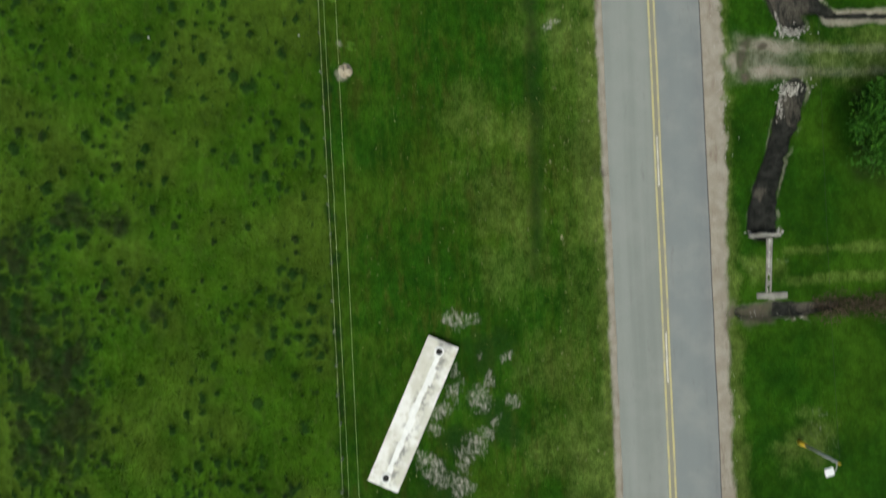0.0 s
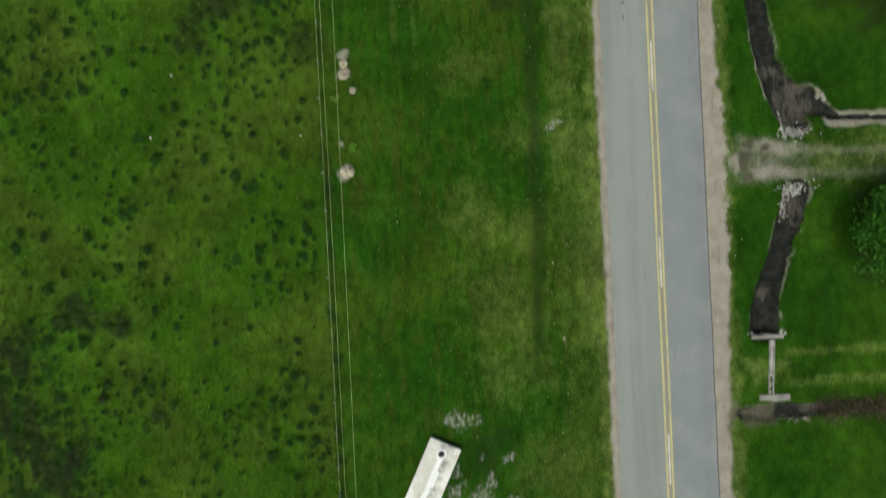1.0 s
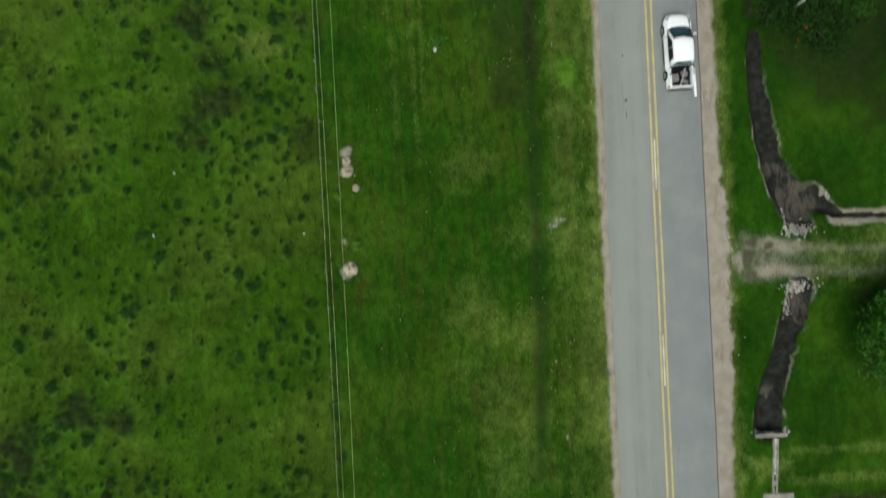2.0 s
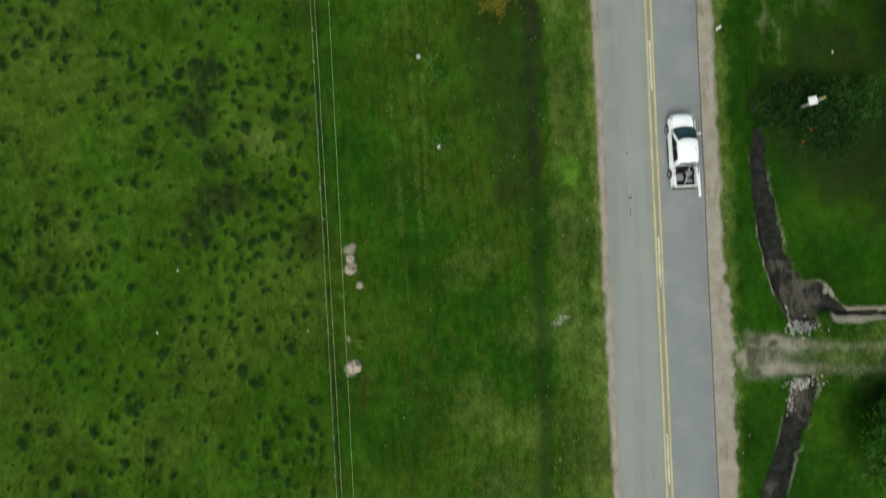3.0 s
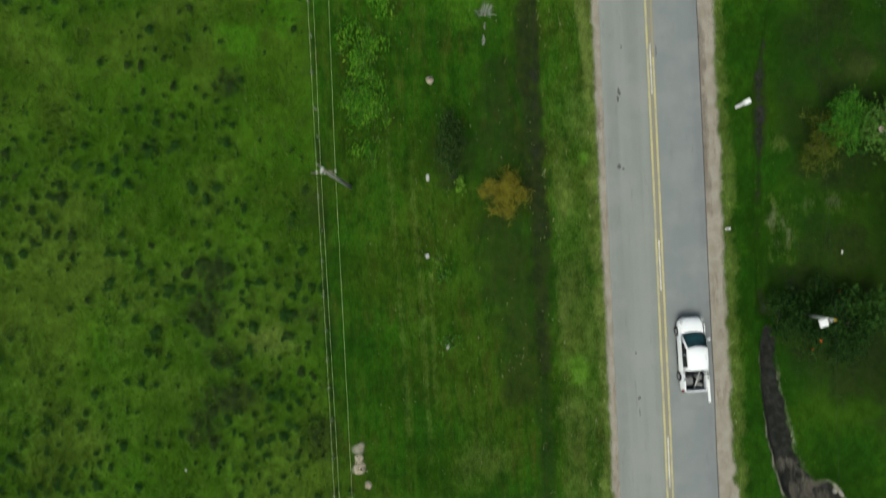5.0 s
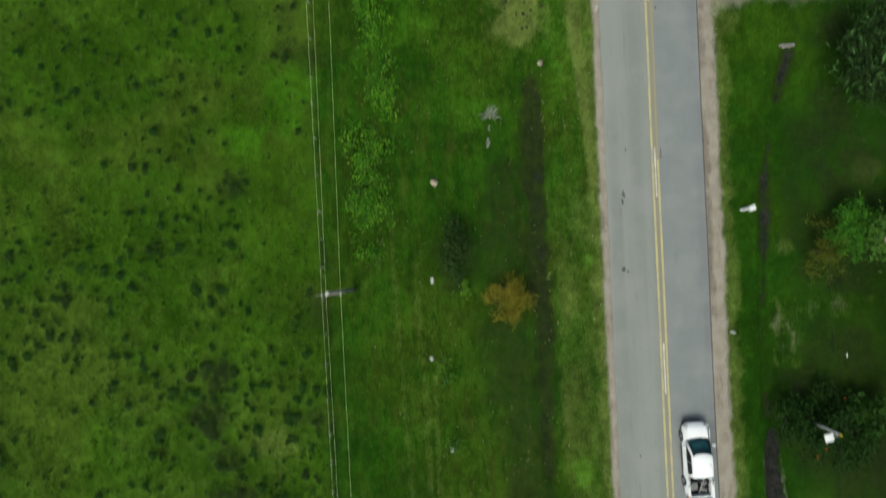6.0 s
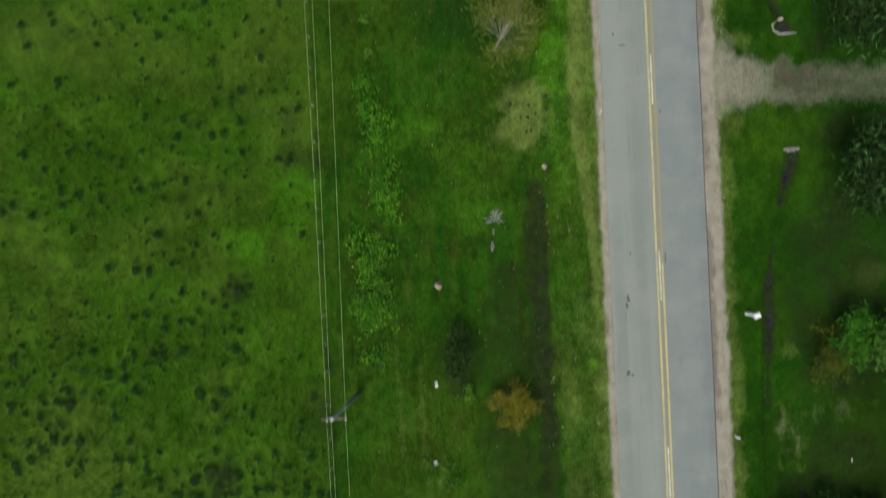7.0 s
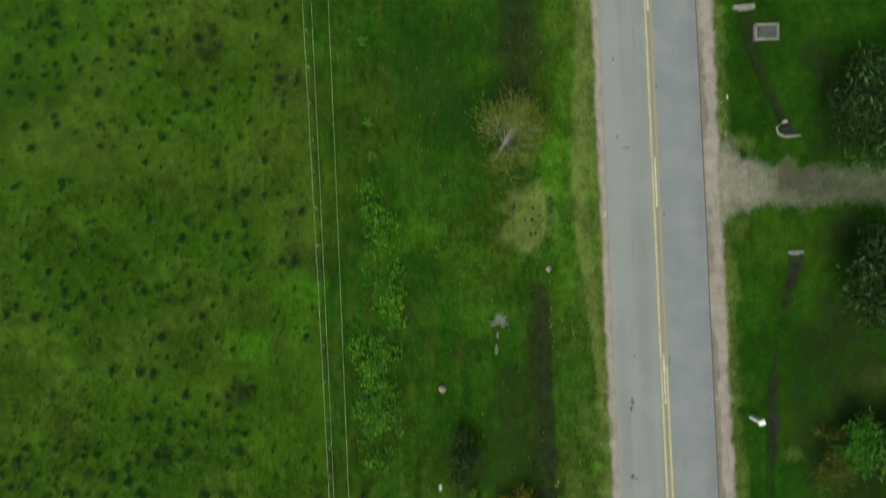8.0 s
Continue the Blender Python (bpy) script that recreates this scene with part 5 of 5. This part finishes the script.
    skin("windscreen", [[(w * u, y0 + 0.025 + bow * (1 - u * u), z + 0.012) for u in us] for z, w, y0, bow in ((1.07, 0.845, 1.42, 0.27), (1.35, 0.775, 1.00, 0.23), (1.67, 0.695, 0.525, 0.16))], "tinted windscreen")
    for s in (-1, 1):
        skin("side_window", [[(s * (w * k + 0.012), y, z) for y, k in ((a, 1.005), ((a + b) / 2, 1.02), (b, 1.02))] for z, w, a, b in ((1.12, 0.845, 1.14, 0.10), (1.36, 0.782, 0.80, 0.10), (1.58, 0.725, 0.50, 0.10))], "black tinted front side window", DARK_GLASS)
        skin("side_window", [[(s * (w * k + 0.012), y, z) for y, k in ((a, 1.02), ((a + b) / 2, 1.01), (b, 0.99))] for z, w, a, b in ((1.12, 0.845, 0.07, -0.84), (1.36, 0.782, 0.07, -0.80), (1.58, 0.725, 0.07, -0.72))], "black tinted rear side window", DARK_GLASS)

    def pane(name, a, b, c, d, push, label=""):
        bm = bmesh.new()
        p = [Vector(q) for q in (a, b, c, d)]
        n = (p[1] - p[0]).cross(p[2] - p[0]).normalized() * push
        vs = [bm.verts.new(q + n) for q in p] + [bm.verts.new(q - n) for q in p]
        for q in ((0, 1, 2, 3), (7, 6, 5, 4), (0, 4, 5, 1), (1, 5, 6, 2), (2, 6, 7, 3), (3, 7, 4, 0)):
            bm.faces.new([vs[i] for i in q])
        return part(name, bm, GLASS, ob, label)

    def on(u, v, corners):
        a, b, c, d = [Vector(q) for q in corners]
        return (a.lerp(b, u)).lerp(d.lerp(c, u), v)

    back = [(-0.80, -1.12, 1.04), (0.80, -1.12, 1.04), (0.63, -1.0, 1.70), (-0.63, -1.0, 1.70)]
    pane("rear_window", *[on(u, v, back) for u, v in ((0.10, 0.25), (0.90, 0.25), (0.90, 0.90), (0.10, 0.90))], 0.012, "tinted rear window")
    for s in (-1, 1):
        mirror = part("wing_mirror", box((0.22, 0.13, 0.16), (s * 1.03, 1.05, 1.06), 0.03, (0, 0, s * 12)), CAR_WHITE, ob)
        part("mirror_glass", box((0.17, 0.012, 0.11), (s * 1.03, 0.978, 1.085), 0.003, (0, 0, s * 12)), GLASS, mirror)
        part("headlight", box((0.26, 0.34, 0.14), (s * 0.70, 2.38, 0.775), 0.04, (0, 0, s * -32)), LAMP_CLEAR, ob, "clear headlight")
        part("tail_light", box((0.10, 0.10, 0.22), (s * 0.85, -2.55, 0.70), 0.02), LAMP_RED, ob, "red tail light")
        part("bed_side", loft([[(s * x, y, z) for x, z in ((0.92 * k, 0.42), (0.90 * k, 0.60), (0.84 * k, 0.86), (0.78 * k, 1.02), (0.74, 1.05), (0.71, 1.03), (0.71, 0.60), (0.75, 0.42))] for y, k in ((-1.14, 1.0), (-1.5, 1.0), (-2.2, 0.995), (-2.48, 0.975), (-2.60, 0.94))]), CAR_WHITE, ob)
        part("arch_trim", box((0.05, 0.92, 0.06), (s * 0.915, 1.62, 0.78), 0.02), CAR_WHITE, ob)
        part("sill_step", box((0.14, 1.7, 0.05), (s * 0.90, 0.05, 0.34), 0.02), BLACK_TRIM, ob)
        for y in (1.62, -1.62):
            wheel = part("wheel", lathe([(0.16, -0.11), (0.19, -0.125), (0.19, 0.125), (0.16, 0.11)], 20, "X"), BLACK_TRIM, ob)
            wheel.location = (s * 0.815, y, 0.37)
            part("tyre", lathe([(0.21, -0.12), (0.33, -0.13), (0.37, -0.09), (0.37, 0.09), (0.33, 0.13), (0.21, 0.12)], 28, "X"), RUBBER, wheel, smooth=True)
            rim = lathe([(0.05, s * 0.128), (0.20, s * 0.128), (0.205, s * 0.10)], 20, "X")
            part("rim", rim, ALLOY, wheel, "silver alloy rim")
    part("bed_floor", box((1.46, 1.42, 0.06), (0, -1.86, 0.54), 0.01), LINER, ob, "dark plastic bed liner")
    part("bed_front", box((1.42, 0.06, 0.46), (0, -1.17, 0.60), 0.012), LINER, ob)
    part("tailgate", box((1.46, 0.09, 0.56), (0, -2.60, 0.48), 0.025), CAR_WHITE, ob)
    part("tailgate_handle", box((0.22, 0.03, 0.07), (0, -2.655, 0.86), 0.01), BLACK_TRIM, ob)
    part("rear_bumper", box((1.66, 0.16, 0.17), (0, -2.69, 0.40), 0.06), BLACK_TRIM, ob)
    part("front_bumper", loft([ring(2.67, 0.52, 0.40, 0.58, 0.0, 0.05), ring(2.60, 0.74, 0.36, 0.60, 0.0, 0.05), ring(2.40, 0.86, 0.36, 0.60, 0.0, 0.05)]), BLACK_TRIM, ob)
    bar = part("roll_bar", tube([(-0.83, -1.26, 1.04), (-0.72, -1.28, 1.48), (-0.60, -1.29, 1.56), (0.60, -1.29, 1.56), (0.72, -1.28, 1.48), (0.83, -1.26, 1.04)], [0.04] * 6, 10), BLACK_TRIM, ob, "black roll bar", True)
    part("bar_stay", tube([(-0.70, -1.30, 1.46), (-0.84, -1.80, 1.05)], [0.03, 0.03], 8), BLACK_TRIM, bar)
    part("bar_stay", tube([(0.70, -1.30, 1.46), (0.84, -1.80, 1.05)], [0.03, 0.03], 8), BLACK_TRIM, bar)
    part("aerial", tube([(0.45, 0.02, 1.77), (0.45, -0.22, 1.98)], [0.01, 0.005], 6), BLACK_TRIM, ob)
    return ob


TRUCK = Vector((1.70, 26.92, 0.055))
SIZE = Matrix.Diagonal((0.97, 0.95, 0.93, 1))
truck = pickup(tuple(TRUCK), 1.0)
truck.matrix_basis = pose(*TRUCK, 0, 0, 1.0) @ SIZE


def cargo():
    bed = pose(*TRUCK, 0, 0, 1.0) @ SIZE

    def lay(name, bm, material, label, category, group="", smooth=False):
        bmesh.ops.transform(bm, matrix=bed, verts=bm.verts)
        tagged(part(name, bm, material, smooth=smooth), label, category, group)

    lay("plank", box((0.17, 2.25, 0.035), (0.84, -2.28, 1.056), 0.006, (0, 0, 0.5)), WHITE_PAINT, "long white plank laid along the truck bed's side", "plank")
    rng = random.Random(9)
    for x, y, s, r in ((-0.38, -1.90, (0.55, 0.6, 0.22), 8), (0.28, -1.62, (0.4, 0.5, 0.3), 35), (0.34, -2.2, (0.5, 0.3, 0.18), -20)):
        bm = box(s, (x, y, 0.602), 0.06, (0, 0, r), None, 0.86)
        for v in bm.verts:
            v.co += Vector((rng.uniform(-1, 1), rng.uniform(-1, 1), rng.uniform(-0.2, 1) if v.co.z > 0.7 else 0)) * 0.025
        lay("sack", bm, CARGO, "grey sack lying in the truck bed", "sack", "sacks in the truck bed", True)
    lay("pipe", tube([(0.0, -2.48, 0.63), (0.30, -1.25, 0.98)], [0.03, 0.03], 8), STEEL, "pale metal pipe leaning in the truck bed", "pipe")


cargo()


# ---- concrete works along the ditch ----
def headwall(at, size, turn, label, seed, openings=1):
    """A low, chipped concrete headwall with a pipe mouth."""
    ob = thing("culvert_headwall", at, label, "headwall", "culvert headwalls", turn=turn)
    rng = random.Random(seed)
    bm = box(size, (0, 0, 0), 0.03)
    bmesh.ops.subdivide_edges(bm, edges=[e for e in bm.edges if e.calc_length() > 0.4], cuts=4)
    for v in bm.verts:
        v.co += Vector((rng.uniform(-1, 1), rng.uniform(-1, 1), rng.uniform(-1, 0.6))) * 0.025
    part("wall", bm, CONCRETE, ob)
    pipe = part("pipe_mouth", lathe([(0.24, -0.03), (0.30, -0.03), (0.30, 0.10), (0.24, 0.10)], 18, "X"), CONCRETE, ob)
    pipe.matrix_basis = pose(0, -size[1] / 2, size[2] * 0.42, 0, 0, -90)
    hole = part("pipe_hollow", lathe([(0.23, 0.0), (0.23, 0.02)], 18, "X"), HOLE, ob)
    hole.matrix_basis = pose(0, -size[1] / 2 - 0.09, size[2] * 0.42, 0, 0, -90)
    return ob


headwall((7.15, 0.25, -0.5), (2.2, 0.26, 0.62), 180, "grey concrete headwall at the ditch's end", 1)
headwall((7.45, -3.95, -0.45), (2.1, 0.40, 0.58), 0, "chipped concrete headwall over the cross drain", 2)
headwall((9.45, 55.05, -0.3), (1.05, 0.18, 0.46), 0, "short concrete headwall under the dirt drive", 3)
headwall((6.62, 72.2, -0.3), (1.45, 0.28, 0.52), 0, "concrete headwall at the drain's end", 4)


def drain_channel():
    """A narrow double row of concrete between two headwalls."""
    ob = thing("drain_channel", (7.35, -1.85, 0.0), "narrow grey concrete drain sunk in the grass", "drain", turn=-4.0)
    for x in (-0.14, 0.14):
        part("kerb", box((0.11, 3.75, 0.14), (x, 0, -0.06), 0.015), CONCRETE, ob)
    part("bed", box((0.17, 3.75, 0.08), (0, 0, -0.07), 0.01), STONE, ob)


drain_channel()


def inlet_grate():
    """A concrete inlet box with a steel grate."""
    ob = thing("drain_grate", (8.14, 70.42, 0.0), "concrete drain box with a dark steel grate", "drain", turn=-1.5)
    for x, y, sx, sy in ((0, 0.51, 1.66, 0.11), (0, -0.51, 1.66, 0.11), (-0.775, 0, 0.11, 0.91), (0.775, 0, 0.11, 0.91)):
        part("rim", box((sx, sy, 0.34), (x, y, -0.18), 0.012), CONCRETE, ob)
    part("pit", box((1.44, 0.91, 0.05), (0, 0, -0.14), 0.004), HOLE, ob)
    for k in range(13):
        part("grate_bar", box((0.035, 0.91, 0.04), (-0.63 + 0.105 * k, 0, 0.085), 0.004), DULL_STEEL, ob)


inlet_grate()


def broken_inlet():
    """A crumbling curved drain mouth with a dark hollow."""
    ob = thing("broken_drain", (9.25, 63.3, 0.0), "broken curved concrete drain mouth in the lawn", "drain")
    pts = [(-0.35, 0.75, 0.03), (-0.72, 0.42, 0.05), (-0.62, 0.02, 0.06), (-0.2, -0.22, 0.07), (0.4, -0.20, 0.06), (0.95, -0.18, 0.05)]
    part("rim", tube(pts, [0.04, 0.06, 0.07, 0.085, 0.075, 0.05], 8), CONCRETE, ob, smooth=True)
    part("block", box((0.30, 0.22, 0.2), (-0.12, 0.82, -0.06), 0.03, (0, 0, 14)), SAND, ob, "pale broken block")
    part("hollow", lathe([(0.50, 0.0), (0.48, 0.02), (0.2, 0.025)], 14), HOLE, ob, "dark hollow").matrix_basis = pose(0.12, 0.2, 0.015) @ Matrix.Diagonal((1, 0.72, 1, 1))


broken_inlet()


def rubble(name, places, label, seed, material=None):
    """Loose stones, joined into one heap."""
    rng = np.random.default_rng(seed)
    bm = bmesh.new()
    bmesh.ops.create_icosphere(bm, subdivisions=1, radius=1.0)
    ball = np.array([v.co for v in bm.verts]) * np.array((1.25, 1.0, 0.7))
    sides = np.array([[v.index for v in f.verts] for f in bm.faces])
    bm.free()
    x = np.concatenate([p[0] + rng.normal(size=p[4]) * p[2] for p in places])
    y = np.concatenate([p[1] + rng.normal(size=p[4]) * p[3] for p in places])
    k = np.concatenate([p[5] * rng.uniform(0.5, 1.3, p[4]) for p in places])
    z = height(x, y)
    verts, faces = [], []
    for n in range(len(x)):
        m = np.array(Euler(rng.uniform(0, 6.28, 3)).to_matrix())
        verts.append((ball * rng.uniform(0.8, 1.2, (len(ball), 1)) * k[n]) @ m.T + np.array((x[n], y[n], z[n] + 0.25 * k[n])))
        faces.append(sides + n * len(ball))
    return tagged(arrays(name, np.concatenate(verts), np.concatenate(faces), material or STONE), label, "rubble", kind="stuff")


rubble("ditch_rubble", ((9.7, 10.4, 0.6, 0.22, 170, 0.065), (8.9, 9.6, 0.2, 0.5, 70, 0.06), (9.8, 14.4, 0.55, 0.2, 180, 0.07), (8.85, 15.0, 0.15, 0.4, 36, 0.08), (11.5, 16.8, 0.2, 0.15, 5, 0.13)), "grey broken stones heaped at the ditch ends", 1)
rubble("channel_rubble", ((6.25, 0.42, 0.18, 0.12, 14, 0.08), (8.05, 0.45, 0.18, 0.12, 14, 0.08), (6.0, -5.3, 0.5, 0.2, 14, 0.035), (8.9, -5.5, 0.5, 0.1, 12, 0.035), (-21.4, 19.9, 0.2, 0.2, 3, 0.06)), "small grey stones beside the headwalls", 2)
rubble("shoulder_stones", tuple((4.75 + 0.25 * math.sin(k * 2.1), 6.0 + k * 0.9, 0.22, 0.4, 9, 0.045) for k in range(10)) + tuple((4.6, 61.0 + 0.8 * k, 0.30, 0.4, 7, 0.035) for k in range(6)), "pale gravel stones along the road shoulder", 3)
rubble("patch_stones", ((-8.7, 58.6, 0.8, 0.8, 13, 0.11), (-9.9, 59.0, 0.05, 0.05, 2, 0.17)), "dark clods strewn on the dry patch", 4, CLOD)


rubble("verge_gravel", tuple((-3.78, -18.0 + 2.4 * k, 0.12, 0.8, 5, 0.028) for k in range(40)) + tuple((4.35 + 0.2 * math.sin(3.1 * k), -18.0 + 2.4 * k, 0.18, 0.8, 7, 0.032) for k in range(40)), "loose pale gravel along both road edges", 5)


# ---- mounds, markers and litter ----
def mound(at, r, h, label, seed):
    rng = random.Random(seed)
    bm = lathe([(r, -0.03), (r * 0.93, h * 0.3), (r * 0.7, h * 0.72), (r * 0.4, h * 0.95), (r * 0.1, h)], 18)
    for v in bm.verts:
        v.co += Vector((rng.uniform(-1, 1) * r * 0.2, rng.uniform(-1, 1) * r * 0.22, rng.uniform(-1, 1) * h * 0.2))
    ob = part("sand_mound", bm, SAND, None, smooth=True)
    ob.matrix_basis = pose(*at, 0, 0, 0, rng.uniform(0, 180))
    return tagged(ob, label, "mound", "sand mounds")


mound((-21.45, 13.0), 0.50, 0.15, "pale round sand mound in the grass", 1)
mound((-21.4, 19.75), 0.42, 0.12, "pale sand mound beside a second one", 2)
mound((-21.45, 20.5), 0.30, 0.10, "small pale sand mound touching a larger one", 3)
mound((-20.87, 18.6), 0.26, 0.12, "small pale sand mound in the grass", 4)
mound((-15.4, 46.6), 0.27, 0.26, "small beige earth mound on the verge", 5)
mound((-7.68, 54.6), 0.20, 0.16, "small beige earth mound near the road", 6)


def marker(at, size, label, turn=0.0, head=0.8):
    ob = thing("marker_post", (*at, 0.0), label, "post", "white roadside markers", turn=turn)
    part("shaft", box(size, (0, 0, -0.05), 0.02, (0, 0, 0), None, 0.94), WHITE_PAINT, ob)
    part("cap", box((size[0] * head, size[1] * head, 0.05 + 0.2 * (head > 1)), (0, 0, size[2] - 0.052), 0.02), SEALANT, ob)


marker((5.85, 43.8), (0.24, 0.20, 1.30), "tall white concrete marker post with a wider head", 20, 1.7)
marker((4.72, 35.35), (0.15, 0.12, 0.60), "short white marker post near the shoulder")


def scrap(at, size, turn, seed, label):
    """A crumpled sheet of litter."""
    rng = random.Random(seed)
    bm = bmesh.new()
    bmesh.ops.create_grid(bm, x_segments=5, y_segments=5, size=0.5)
    for v in bm.verts:
        v.co = Vector((v.co.x * size[0], v.co.y * size[1], 0.05 + rng.uniform(0, 0.5) * min(size)))
    bmesh.ops.solidify(bm, geom=bm.faces[:], thickness=0.008)
    ob = part("litter", bm, PAPER)
    ob.matrix_basis = pose(*at, 0.03, 0, 0, turn)
    tagged(ob, label, "litter", "litter in the grass")


for k, (x, y, a, b, r) in enumerate(((-15.84, 39.8, 0.22, 0.42, 5), (-16.1, 34.35, 0.28, 0.30, 20), (-14.95, 28.0, 0.25, 0.3, 0), (-35.1, 15.9, 0.13, 0.2, 10), (-33.5, 20.2, 0.12, 0.16, 40), (-3.62, 58.2, 0.13, 0.38, -20), (-24.6, 15.6, 0.12, 0.14, 30), (12.6, 33.4, 0.1, 0.25, 0), (5.2, 66.0, 0.1, 0.3, 0))):
    if abs(x) > 3.4:
        scrap((x, y), (a, b), r, k, "crumpled white plastic litter lying in the grass")
